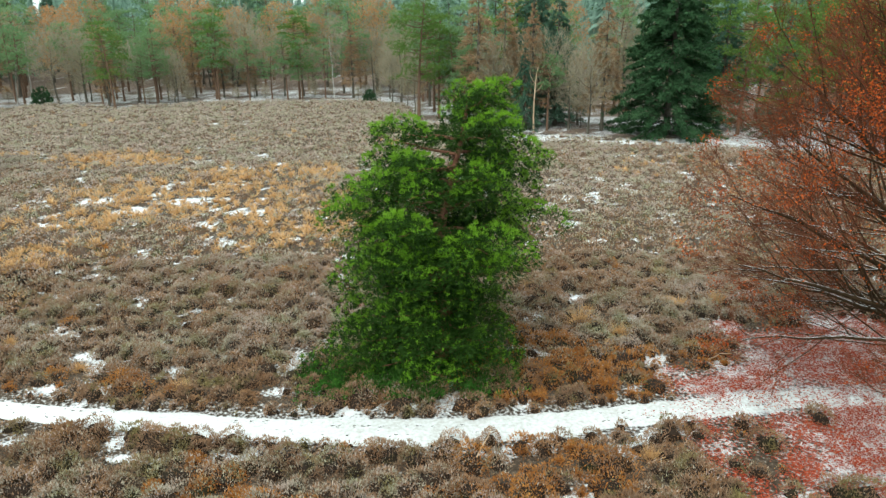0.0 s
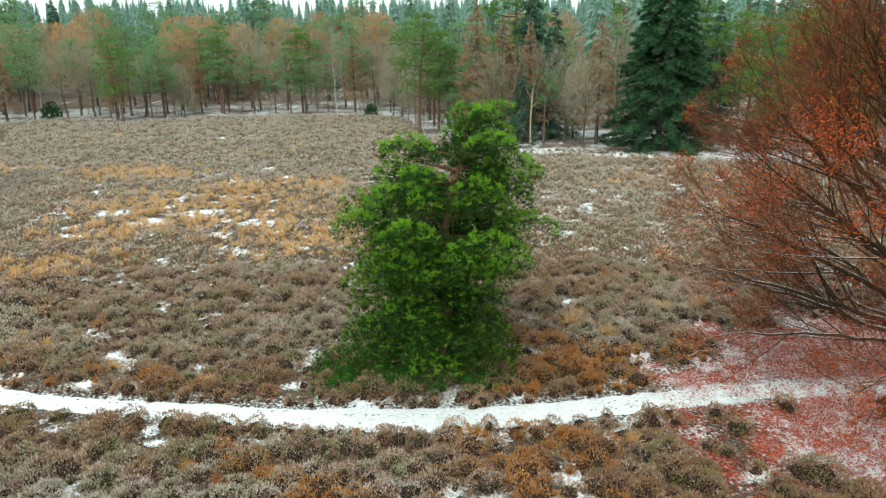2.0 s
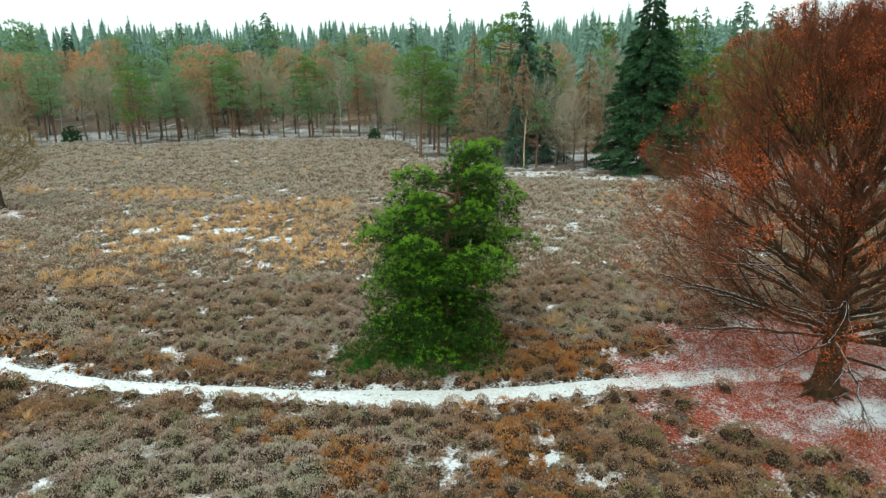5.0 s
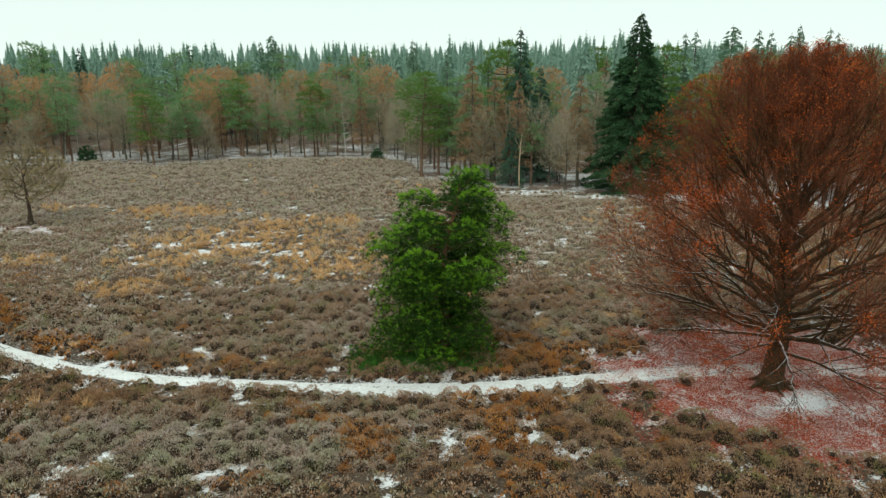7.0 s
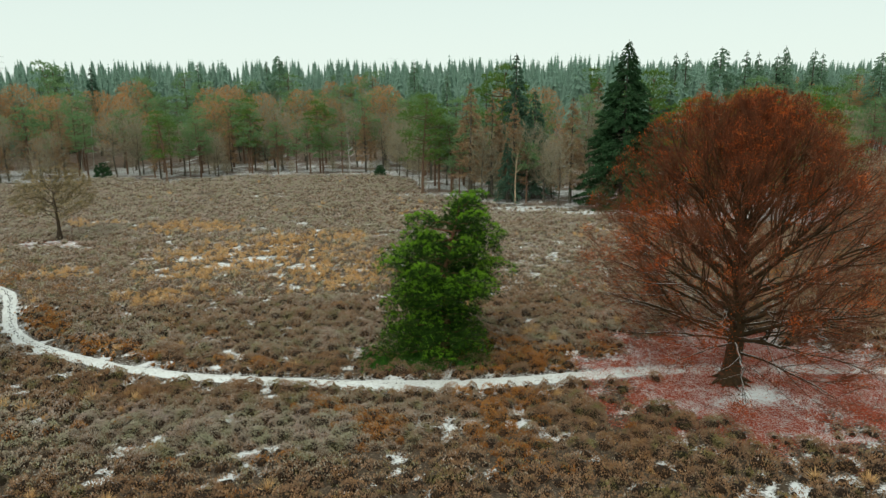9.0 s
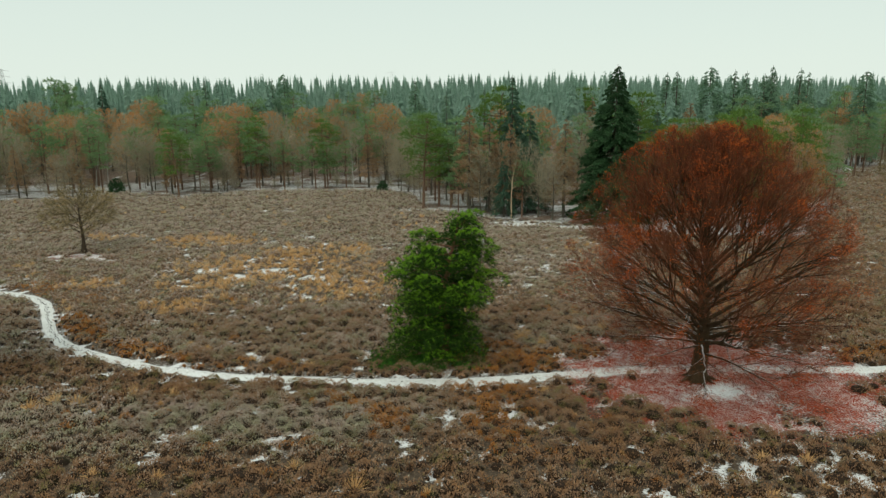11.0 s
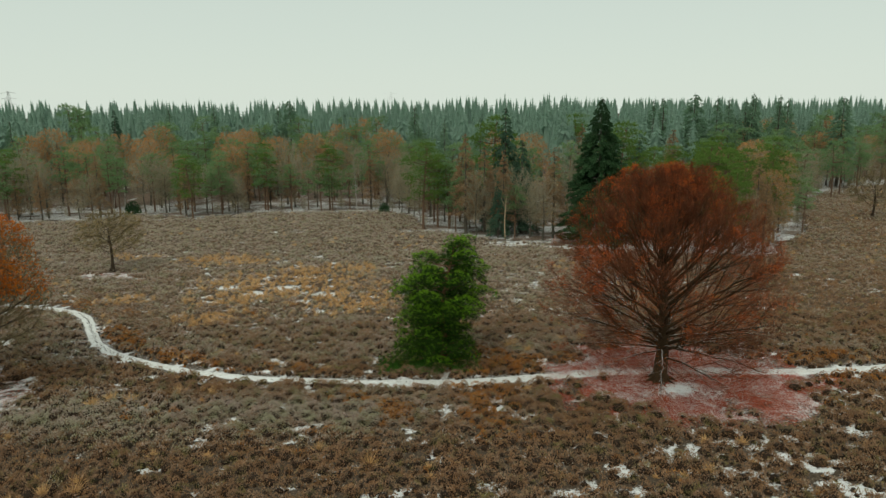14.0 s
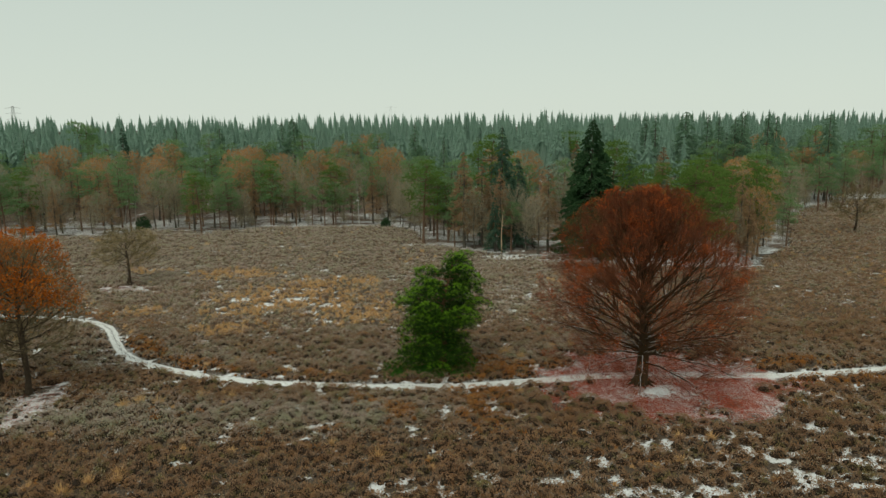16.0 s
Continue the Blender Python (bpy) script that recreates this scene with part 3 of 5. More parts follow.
def build_heath():
    # depth from, to, spacing, shoots, height, shoot width and length; the part beside the path is the densest
    bands = ((-9, 14, 0.60, 450, 0.50, 0.030, 0.11), (-9, 14, 0.44, 120, 0.22, 0.030, 0.10), (-21, 14, 0.58, 126, 0.50, 0.062, 0.13), (14, 46, 0.66, 62, 0.44, 0.09, 0.14), (46, 132, 0.9, 34, 0.42, 0.14, 0.19), (-64, -21, 1.1, 14, 0.40, 0.12, 0.2))
    tris = {"heather": [], "frost_haze": [], "stem": [], "mound": [], "dry": [], "rust": []}
    for k, (y0, y1, step, count, tall, width, shoot) in enumerate(bands):
        x, y, u = scatter(y0, y1, step, 60 + k)
        core = (np.abs(x) < 18) & (y > -9) & (y < 14)
        use = core if k < 2 else ~core
        x, y, u = x[use], y[use], u[use]
        r = np.random.default_rng(70 + k)
        pick, pick2 = r.random(len(x)), r.random(len(x))
        dry = spots_at(x, y, GRASS_SPOTS) * (0.5 + 0.8 * vnoise(x, y, 0.6, 61)) + 0.10 * (vnoise(x, y, 0.12, 62) - 0.4)
        rust = spots_at(x, y, RUST_SPOTS) * 0.74 + 0.25 * (vnoise(x, y, 0.3, 63) - 0.62) * (y < 20)
        kind = np.where(pick < dry, 1, np.where(pick < dry + rust, 2, 0))
        # clumps of uneven size, lower where snow lies and beside the path
        snow = np.clip(snow_at(x, y), 0, 1)
        size = (0.55 if k == 1 else 1.0) * (0.5 + 0.95 * pick2 ** 1.3) * (0.75 + 0.5 * vnoise(x, y, 0.7, 64)) * (1 - 0.5 * snow) * np.clip((path_distance(x, y) - 0.25) / 1.0, 0.42, 1)
        at = np.stack([x, y, 0 * x], 1)
        turn = r.uniform(0.75, 1.35, (len(x), 2))
        body = np.column_stack([step * 0.74 * size * turn[:, 0], step * 0.74 * size * turn[:, 1], tall * size ** 0.7])
        # domes under the shoots, dark where shade would fall, paler far off
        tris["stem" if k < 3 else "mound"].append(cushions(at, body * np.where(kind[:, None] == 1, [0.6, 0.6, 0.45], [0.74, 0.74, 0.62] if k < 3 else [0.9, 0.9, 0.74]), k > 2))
        # fewer shoots in the near foreground, so the dark domes show more
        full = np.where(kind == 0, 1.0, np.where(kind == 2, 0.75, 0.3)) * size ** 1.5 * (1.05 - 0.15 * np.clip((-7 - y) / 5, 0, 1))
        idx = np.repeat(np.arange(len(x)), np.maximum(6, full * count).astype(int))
        d = rand_dirs(len(idx))
        d[:, 2] = np.abs(d[:, 2]) ** 0.8 + 0.04
        d = unit(d)
        lump = 0.80 + 0.36 * vnoise(x[idx] + d[:, 0] * 0.6, y[idx] + d[:, 1] * 0.6, 3.6, 68)
        q = at[idx] + d * body[idx] * (lump * rng.uniform(0.84, 1.04, len(idx)))[:, None]
        paled = frost_haze_at(x, y)[idx] * (0.35 + 1.0 * d[:, 2]) > rng.random(len(idx))
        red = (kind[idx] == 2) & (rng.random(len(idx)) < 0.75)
        for some, key in ((red, "rust"), (~red & ~paled, "heather"), (~red & paled, "frost_haze")):
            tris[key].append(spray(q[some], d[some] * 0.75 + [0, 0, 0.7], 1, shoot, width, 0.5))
        # tussocks of withered grass
        for which, name, some in ((1, "dry", kind == 1), (2, "rust", (kind == 2) & (pick2 < 0.35))):
            g, up = at[some], np.tile([0, 0, 1.0], (some.sum(), 1)) + rng.normal(size=(some.sum(), 3)) * 0.25
            high = tall * (1.25 if which == 1 else 1.1) * size[some]
            tris[name].append(spray(g, up, count // 3 + 10, high, width * 0.6, 0.75))
            tris[name].append(spray(g + [0, 0, 0.06], up, count // 3 + 8, high * 0.85, width * 0.75, 1.1))
    strip = PATH_LINE[(PATH_LINE[:, 0] > -36) & (PATH_LINE[:, 0] < -24)]
    at = np.repeat(strip, 5, 0) + rng.normal(size=(len(strip) * 5, 2)) * [0.10, 0.10]
    at = np.column_stack([at, np.full(len(at), 0.02)])
    tris["stem"].append(spray(at, np.tile([0, 0, 1.0], (len(at), 1)), 8, 0.09, 0.03, 0.8))
    # bits of heather and grass along the two ruts, added for the dark dashes of footprints
    way = np.gradient(PATH_LINE, axis=0)
    way = way / np.linalg.norm(way, axis=1, keepdims=True)
    each = 4
    side = rng.choice([-0.2, 0.22], len(way) * each) + rng.normal(size=len(way) * each) * 0.07
    run = np.repeat(way, each, 0)
    at = np.repeat(PATH_LINE, each, 0) + run * rng.uniform(-0.25, 0.25, (len(run), 1)) + np.stack([-run[:, 1], run[:, 0]], 1) * side[:, None]
    keep = (np.abs(at[:, 0]) < 45) & (vnoise(at[:, 0], at[:, 1], 0.7, 69) > 0.42)
    at, run = at[keep], run[keep]
    tris["stem"].append(spray(np.column_stack([at, np.full(len(at), 0.034)]), np.column_stack([run, np.full(len(at), 0.04)]), 1, 0.16, 0.04, 0.12))
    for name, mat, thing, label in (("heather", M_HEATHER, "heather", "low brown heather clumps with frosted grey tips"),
                                    ("frost_haze", M_FROSTHAZE, "frosted_heather", "pale grey heather shoots, frosted nearby and paled for haze far off"),
                                    ("stem", M_STEMSHADE, "heather_stems", "dark woody heather stems and near-black cores for the shade between shoots"),
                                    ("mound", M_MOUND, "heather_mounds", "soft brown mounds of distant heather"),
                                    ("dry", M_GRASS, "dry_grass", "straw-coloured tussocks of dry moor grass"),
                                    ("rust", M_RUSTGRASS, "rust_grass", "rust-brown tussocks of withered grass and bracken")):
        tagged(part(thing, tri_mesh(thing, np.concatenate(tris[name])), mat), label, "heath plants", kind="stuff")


def build_fallen_leaves():
    n = 460000
    a, r = rng.uniform(0, 2 * np.pi, n), np.sqrt(rng.random(n)) * 1.42
    x, y = 17.4 + 8.8 * r * np.cos(a), -0.8 + 7.6 * r * np.sin(a)
    bare = np.clip(1.3 - np.sqrt(((x - 16.2) / 3.0) ** 2 + ((y + 3.3) / 1.7) ** 2), 0, 1)
    dens = ring_at(x, y) * (0.45 + 3.6 * vnoise(x, y, 1.2, 81) * vnoise(x, y, 3.5, 82)) * (1 - 0.95 * bare) * np.where(path_distance(x, y) < 0.7, 0.3, 1)
    keep = rng.random(n) < dens
    x, y = x[keep], y[keep]
    for cx, cy, rx, ry, m in ((-40.0, 33.6, 6.5, 3.6, 5500), (-31.5, -4.5, 4.5, 7.5, 11000)):
        x, y = np.r_[x, rng.normal(cx, rx * 0.45, m)], np.r_[y, rng.normal(cy, ry * 0.45, m)]
    at = np.stack([x, y, 0.05 + 0.05 * rng.random(len(x))], 1)
    q = leaves(at, 0.066)
    q[:, :, 2] = at[:, None, 2] + (q[:, :, 2] - at[:, None, 2]) * 0.3
    tagged(part("fallen_leaves", quad_mesh("fallen_leaves", q), M_LITTER), "red-brown beech leaves fallen on thin snow", "leaf litter", kind="stuff")


# ---- trees ----
def empty(name, at, label, category, group=""):
    ob = new(name)
    ob.location = at
    return tagged(ob, label, category, group)


def blades(p, r):
    """One thin pointed blade for each two-point twig of p (n, 2, 3)."""
    side = unit(np.cross(p[:, 1] - p[:, 0], rand_dirs(len(p)))) * r
    return np.stack([p[:, 0] + side, p[:, 0] - side, p[:, 1]], 1)


def stuff(ob, label=""):
    return tagged(ob, label, kind="stuff")


def grown_tree(tree, height, half, base, trunk_r, trunk_to, points, bark, twig_mat, leaf_mat, leaf, leaf_size, rise=(-0.55, 0.22), step=0.32, kill=0.55,
               shell=0.55, round_top=0.8, twigs=5, sub=3, twig_r=0.0055, twig_len=0.8, low_leaf=0.85, clump=0.8, tip_r=0.009, limb_from=0.045, sway=0.08, leaf_from=0.0, low_twigs=1.0, plain=False, low_rim=0.78):
    """A tree whose branches grow towards free places of a domed crown and thicken by what they carry.
    rise: slope of the limbs at the ground and its gain with height. Limbs thicker than limb_from are parts of their own."""
    def rim(h):
        low = low_rim + (1 - low_rim) * np.sin(np.clip(h / 0.3, 0, 1) * np.pi / 2)
        return half * np.where(h < 0.3, low, np.sqrt(np.clip(1 - ((h - 0.30) / 0.70) ** 2, 0.0, 1)) ** round_top)

    slope, gain = rise
    h = rng.random(points * 2)
    h = h[rng.random(len(h)) < (rim(h) / half) ** 2][:points]
    far = rim(h) * rng.random(len(h)) ** (shell * 0.5) * 0.96
    a = rng.uniform(0, 2 * np.pi, len(h))
    z = base + (height - base) * 0.97 * h
    goal = np.stack([far * np.cos(a), far * np.sin(a), (z - slope * far) / (1 + gain * far)], 1)
    # the trunk, then growth towards the goals
    tz = np.arange(0, height * trunk_to, step)
    wave = np.stack([0.10 * np.sin(tz * 0.7), 0.08 * np.cos(tz * 0.9) - 0.08, tz], 1)
    node = [*wave]
    above = [-1, *range(len(wave) - 1)]
    first = int(base * 0.8 / step)
    near = np.linalg.norm(goal[:, None] - np.array(node[first:])[None], axis=2)
    who, dist = near.argmin(1) + first, near.min(1)
    live = np.ones(len(goal), bool)
    heading = {k: np.array([0, 0, 1.0]) for k in range(len(node))}
    for _ in range(75):
        pull = {}
        for g in np.nonzero(live & (dist < 8.0))[0]:
            pull.setdefault(int(who[g]), []).append(g)
        fresh = []
        for k, gs in pull.items():
            d = unit(unit(goal[gs] - node[k]).mean(0) + heading[k] * (0.55 if k >= len(tz) else 0.1) + rng.normal(size=3) * sway)
            p = node[k] + d * step
            kids = heading[k, 0] if (k, 0) in heading else []
            if any(np.linalg.norm(p - q) < 0.3 * step for q in kids):
                continue
            heading[k, 0] = [*kids, p]
            heading[len(node)] = d
            node.append(p)
            above.append(k)
            fresh.append(len(node) - 1)
        if not fresh:
            break
        idx = np.array(fresh)
        near = np.linalg.norm(goal[:, None] - np.array([node[i] for i in fresh])[None], axis=2)
        better = near.min(1) < dist
        who, dist = np.where(better, idx[near.argmin(1)], who), np.where(better, near.min(1), dist)
        live &= dist > kill
    p, above = np.array(node), np.array(above)
    carried = np.zeros(len(p))
    sons = np.bincount(above[1:], minlength=len(p))
    carried[sons == 0] = 1
    for k in range(len(p) - 1, 0, -1):
        carried[above[k]] += carried[k]
    r = np.minimum(tip_r * carried ** 0.5, trunk_r)
    r[:len(tz)] = np.maximum(r[:len(tz)], trunk_r * np.clip(1 - tz / (height * trunk_to), 0, 1) ** 0.8 * 0.9)
    out = np.hypot(p[:, 0], p[:, 1])
    p[:, 2] = p[:, 2] * (1 + gain * out) + slope * out
    # trunk with a flared foot and roots
    foot = np.array([[0, 0, -0.1], [0, 0, 0.12], [0, 0, 0.4], [0, 0, 1.0]]) + wave[0]
    t = np.arange(1, len(tz))
    trunk = part("trunk", tube_mesh("trunk", [(p[t - 1], p[t], r[t - 1], r[t], 12), (foot[:-1], foot[1:], trunk_r * np.array([1.5, 1.25, 1.1]), trunk_r * np.array([1.25, 1.1, 1.0]), 12)]), bark, tree)
    for k in range(0 if plain else 7):
        b = k * 0.9 + rng.uniform(-0.2, 0.2)
        d = np.array([math.cos(b), math.sin(b), 0])
        q = bends((d * trunk_r * 0.6 + [0, 0, 0.75])[None], (d * trunk_r * 1.1 + [0, 0, 0.2])[None], (d * trunk_r * 2.5 + [0, 0, -0.05])[None], 4)
        _, g = curve_tubes(q, trunk_r * 0.38, trunk_r * 0.12, 6)
        part("root", tube_mesh("root", [g]), bark, trunk)
    # the thick lines are limbs, each from where it leaves its parent to its end
    heavy = {}
    for k in range(len(tz), len(p)):
        m = above[k]
        if m not in heavy or carried[k] > carried[heavy[m]]:
            heavy[m] = k
    used = np.zeros(len(p), bool)
    for k in range(len(tz), len(p)):
        m = above[k]
        if plain or r[k] < limb_from or used[k] or (m >= len(tz) and heavy[m] == k):
            continue
        line = [m, k]
        while line[-1] in heavy and r[heavy[line[-1]]] > 0.4 * limb_from:
            line.append(heavy[line[-1]])
        used[line[1:]] = True
        rr = r[line]
        rr[0] = rr[1]
        part("limb", tube_mesh("limb", [(p[line[:-1]], p[line[1:]], rr[:-1], rr[1:], 8)]), bark, tree)
    rest = np.nonzero(~used)[0]
    rest = rest[rest >= len(tz)]
    thin = r[rest] < (0.022 if plain else 0.02)
    q = rest[~thin]
    if len(q):
        stuff(part("branchwork", tube_mesh("branchwork", [(p[above[q]], p[q], np.minimum(r[above[q]], r[q] * 1.3), r[q], 4)]), bark, tree))
    q = rest[thin]
    if not plain:
        stuff(part("twig_mass", tube_mesh("twig_mass", [(p[above[q]], p[q], r[q] * 1.1, r[q], 3)]), twig_mat, tree))

    def shoots(start, along, each, length):
        s, d = np.repeat(start, each, 0), np.repeat(along, each, 0)
        away = unit(s - np.array([0, 0, base + (height - base) * 0.2]))
        d = unit(d * 0.7 + away * 0.45 + rng.normal(size=s.shape) * 0.5 + [0, 0, 0.12])
        w = length * rng.uniform(0.4, 1.1, (len(s), 1))
        for _ in range(3):
            e = s + d * w
            hh = (e[:, 2] - base) / (height - base)
            bad = (np.linalg.norm(e[:, :2], axis=1) > rim(np.clip(hh, 0, 1)) * 1.03) | (hh > 1.01) | (hh < -0.1)
            w = np.where(bad[:, None], w * 0.45, w)
        return np.stack([s, s + d * w], 1), d

    small = np.nonzero((r < 0.03) & (np.arange(len(p)) >= len(tz)))[0]
    hh = (p[small, 2] - base) / (height - base)
    small = np.repeat(small, twigs)
    hh = np.repeat(hh, twigs)
    small = small[rng.random(len(small)) < low_twigs + (1 - low_twigs) * np.clip((hh - 0.25) / 0.45, 0, 1)]
    mid = p[small] + (p[above[small]] - p[small]) * rng.random((len(small), 1))
    p4, d4 = shoots(mid, unit(p[small] - p[above[small]]), 1, twig_len)
    on = p4[:, 0] + (p4[:, 1] - p4[:, 0]) * rng.uniform(0.2, 0.9, (len(p4), 1))
    p5, _ = shoots(on, d4, sub, twig_len * 0.6)
    stuff(part("twig_haze", tri_mesh("twig_haze", np.concatenate([blades(p4, twig_r * 1.2), blades(p5, twig_r), *([blades(np.stack([p[above[q]], p[q]], 1), 0.03)] if plain else [])])), twig_mat, tree))
    tips = p5[:, 1]
    h = np.clip((tips[:, 2] - base) / (height - base), 0, 1)
    clus = vnoise(tips[:, 0] + 40, tips[:, 2] + tips[:, 1] * 0.7, clump, 91)
    w = np.clip(np.clip(1 - low_leaf * h, 0.03, None) * (1.0 if plain else clus * 2.6 - 0.9) * np.clip((h - leaf_from) * 6 + 0.5, 0, 1), 0.004, None)
    at = tips[rng.choice(len(tips), leaf, p=w / w.sum())] + rng.normal(size=(leaf, 3)) * 0.12
    stuff(part("foliage", quad_mesh("foliage", leaves(at, leaf_size, 0.3)), leaf_mat, tree))
    return tree


PINE_Z = [0.0, 0.3, 1.4, 2.9, 3.9, 4.3, 5.3, 6.1, 6.8, 7.3, 8.1, 8.6, 9.1, 9.6, 10.2]
PINE_L = [4.7, 4.7, 3.8, 3.2, 3.3, 3.4, 3.8, 3.7, 2.7, 2.4, 2.3, 2.1, 1.6, 0.2, -0.7]
PINE_R = [2.4, 2.5, 2.4, 2.0, 2.2, 3.3, 3.4, 3.3, 3.1, 3.1, 3.0, 2.6, 2.3, 2.6, 2.8]


def build_pine():
    """The lone pine: a crooked trunk and layered boughs that carry pads of needle shoots."""
    tree = empty("pine_tree", (0.0, 2.3, 0.0), "lone bushy green pine standing beside the snowy footpath", "tree")
    zs = np.linspace(0, 9.7, 15)
    spine = np.stack([0.12 * np.sin(zs * 0.9) + 0.35 * np.clip(zs - 4, 0, 9) ** 1.5 * 0.14 - 0.15 + 0.02 * zs, 0.1 * np.cos(zs * 0.8), zs], 1)
    rad = 0.21 * (1 - zs / 9.9) ** 0.8 + 0.025
    foot = np.array([[-0.15, 0.1, -0.1], [-0.15, 0.1, 0.15], [-0.15, 0.1, 0.6]])
    part("trunk", tube_mesh("trunk", [(spine[:-1], spine[1:], rad[:-1], rad[1:], 10), (foot[:-1], foot[1:], np.array([0.36, 0.27]), np.array([0.27, 0.21]), 12)]), M_PINEBARK, tree)
    start, end, pads = [], [], []
    level = np.cumsum(1 / (0.6 + np.interp(np.linspace(0.2, 9.9, 72), PINE_Z, np.array(PINE_L) + PINE_R)))
    for k, zz in enumerate(0.25 + 9.55 * level / level[-1]):
        a = k * 2.4 + rng.uniform(-0.35, 0.35)
        zz = max(0.25, zz + rng.uniform(-0.3, 0.3))
        left, right = np.interp(zz, PINE_Z, PINE_L), np.interp(zz, PINE_Z, PINE_R)
        mid, wide = (right - left) / 2, (right + left) / 2
        reach = rng.uniform(0.78, 1.05)
        r = min(1.4, 0.34 + 0.31 * wide) * rng.uniform(0.65, 1.15)
        e = np.array([mid + (wide * reach - 0.6 * r) * math.cos(a), (wide * 0.92 * reach - 0.6 * r) * math.sin(a), zz])
        sz = min(9.2, max(0.15, zz - rng.uniform(0.1, 0.6)))
        b = np.array([np.interp(sz, zs, spine[:, 0]), np.interp(sz, zs, spine[:, 1]), sz])
        # open places: the gap through which the trunk shows, and the foot over the side path
        if 4.85 < zz < 5.55 and e[1] < -0.3 and -0.8 < e[0] < 1.1 or zz < 1.5 and e[1] < -1 and -0.4 < e[0] < 1.3:
            continue
        start.append(b)
        end.append(e)
        lean = (e - b) * [1, 1, 0] / max(wide, 1) * 0.25
        # shade put into the colour: fewer bright shoots low down, none on inner pads
        pads.append((e, r, lean, 1.0 if rng.random() < 0.2 + 0.14 * zz else 0.35))
        if wide > 1.2:
            off = np.array([-(e - b)[1], (e - b)[0], 0]) / max(wide, 1) * rng.uniform(-0.5, 0.5)
            pads.append((b + (e - b) * 0.6 + off - [0, 0, rng.uniform(0.0, 0.2)], r * rng.uniform(0.65, 0.9), lean, 0.0))
    start, end = np.array(start), np.array(end)
    ctrl = start + (end - start) * 0.55 + np.array([0, 0, -0.15])
    pts, _ = curve_tubes(bends(start, ctrl, end - np.array([0, 0, 0.1]), 6), 0.05, 0.012, 5, 0.04)
    for c in pts:
        rr = np.linspace(0.06, 0.014, len(c))
        part("bough", tube_mesh("bough", [(c[:-1], c[1:], rr[:-1], rr[1:], 5)]), M_PINEBARK, tree)
    young, shaded, share = ([], []), ([], []), []
    for p, r, lean, fresh in pads:
        # a pad is a flat cap of small domed clumps of upright shoots over sparse older needles, darkened as the shade
        # beneath
        m = int(38 * r * r + 6)
        a, f = rng.uniform(0, 2 * np.pi, m), np.sqrt(rng.random(m))
        edge = 1 + 0.2 * np.sin(3 * a + rng.uniform(0, 6)) * rng.uniform(0.3, 1) + 0.06 * np.sin(7 * a + rng.uniform(0, 6))
        flat = np.stack([np.cos(a), np.sin(a), 0 * a], 1) * (f * edge * r)[:, None]
        rise = 0.52 * r * (1 - f ** 2.4) + rng.normal(size=m) * 0.04 + flat @ lean / max(r, 0.2) * 0.5
        c = p + flat + np.stack([0 * a, 0 * a, rise], 1)
        each = 7
        out = np.repeat(flat / r, each, 0)
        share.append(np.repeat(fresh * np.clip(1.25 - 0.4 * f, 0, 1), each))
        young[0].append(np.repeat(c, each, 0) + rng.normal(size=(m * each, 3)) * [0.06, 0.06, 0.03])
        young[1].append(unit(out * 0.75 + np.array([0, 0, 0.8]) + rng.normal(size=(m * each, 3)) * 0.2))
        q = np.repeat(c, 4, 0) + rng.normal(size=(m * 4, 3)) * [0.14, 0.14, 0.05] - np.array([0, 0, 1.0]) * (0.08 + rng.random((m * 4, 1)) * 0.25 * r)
        shaded[0].append(q)
        shaded[1].append(unit(np.repeat(flat / r, 4, 0) + np.array([0, 0, 0.1]) + rng.normal(size=q.shape) * 0.5))
    (at, ax), (at2, ax2) = [[np.concatenate(v) for v in pair] for pair in (young, shaded)]
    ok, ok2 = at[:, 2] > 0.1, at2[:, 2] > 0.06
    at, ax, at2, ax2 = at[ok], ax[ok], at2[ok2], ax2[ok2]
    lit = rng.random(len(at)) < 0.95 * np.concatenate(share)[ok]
    stuff(part("young_needles", tri_mesh("young_needles", spray(at[lit], ax[lit], 10, 0.12, 0.012, 0.45)), M_NEEDLE, tree), "bright green young shoots standing for the lit pad tops")
    stuff(part("old_needles", tri_mesh("old_needles", np.concatenate([spray(at2, ax2, 5, 0.19, 0.03, 0.6), spray(at[~lit], ax[~lit], 8, 0.12, 0.014, 0.45)])), M_SHADENEEDLE, tree), "dark green older needles standing for the shade under the pads")
    return tree


def build_undergrowth():
    """Green bilberry and bramble round the foot of the pine."""
    n = 2600
    x, y = rng.normal(-1.2, 1.7, n), rng.normal(1.6, 0.75, n)
    keep = (x > -5.0) & (x < 2.8) & (y > 0.1) & (y < 4) & (((x - 0.2) / 0.35) ** 2 + ((y - 0.5) / 1.5) ** 2 > 1)
    at = np.stack([x[keep], y[keep], rng.uniform(0.05, 0.35, keep.sum())], 1)
    tagged(part("undergrowth", tri_mesh("undergrowth", spray(at, np.tile([0, 0, 1.0], (len(at), 1)), 14, 0.22, 0.04, 0.8)), M_GREENLOW),
           "low green bilberry and bramble round the pine's foot", "shrubs", kind="stuff")


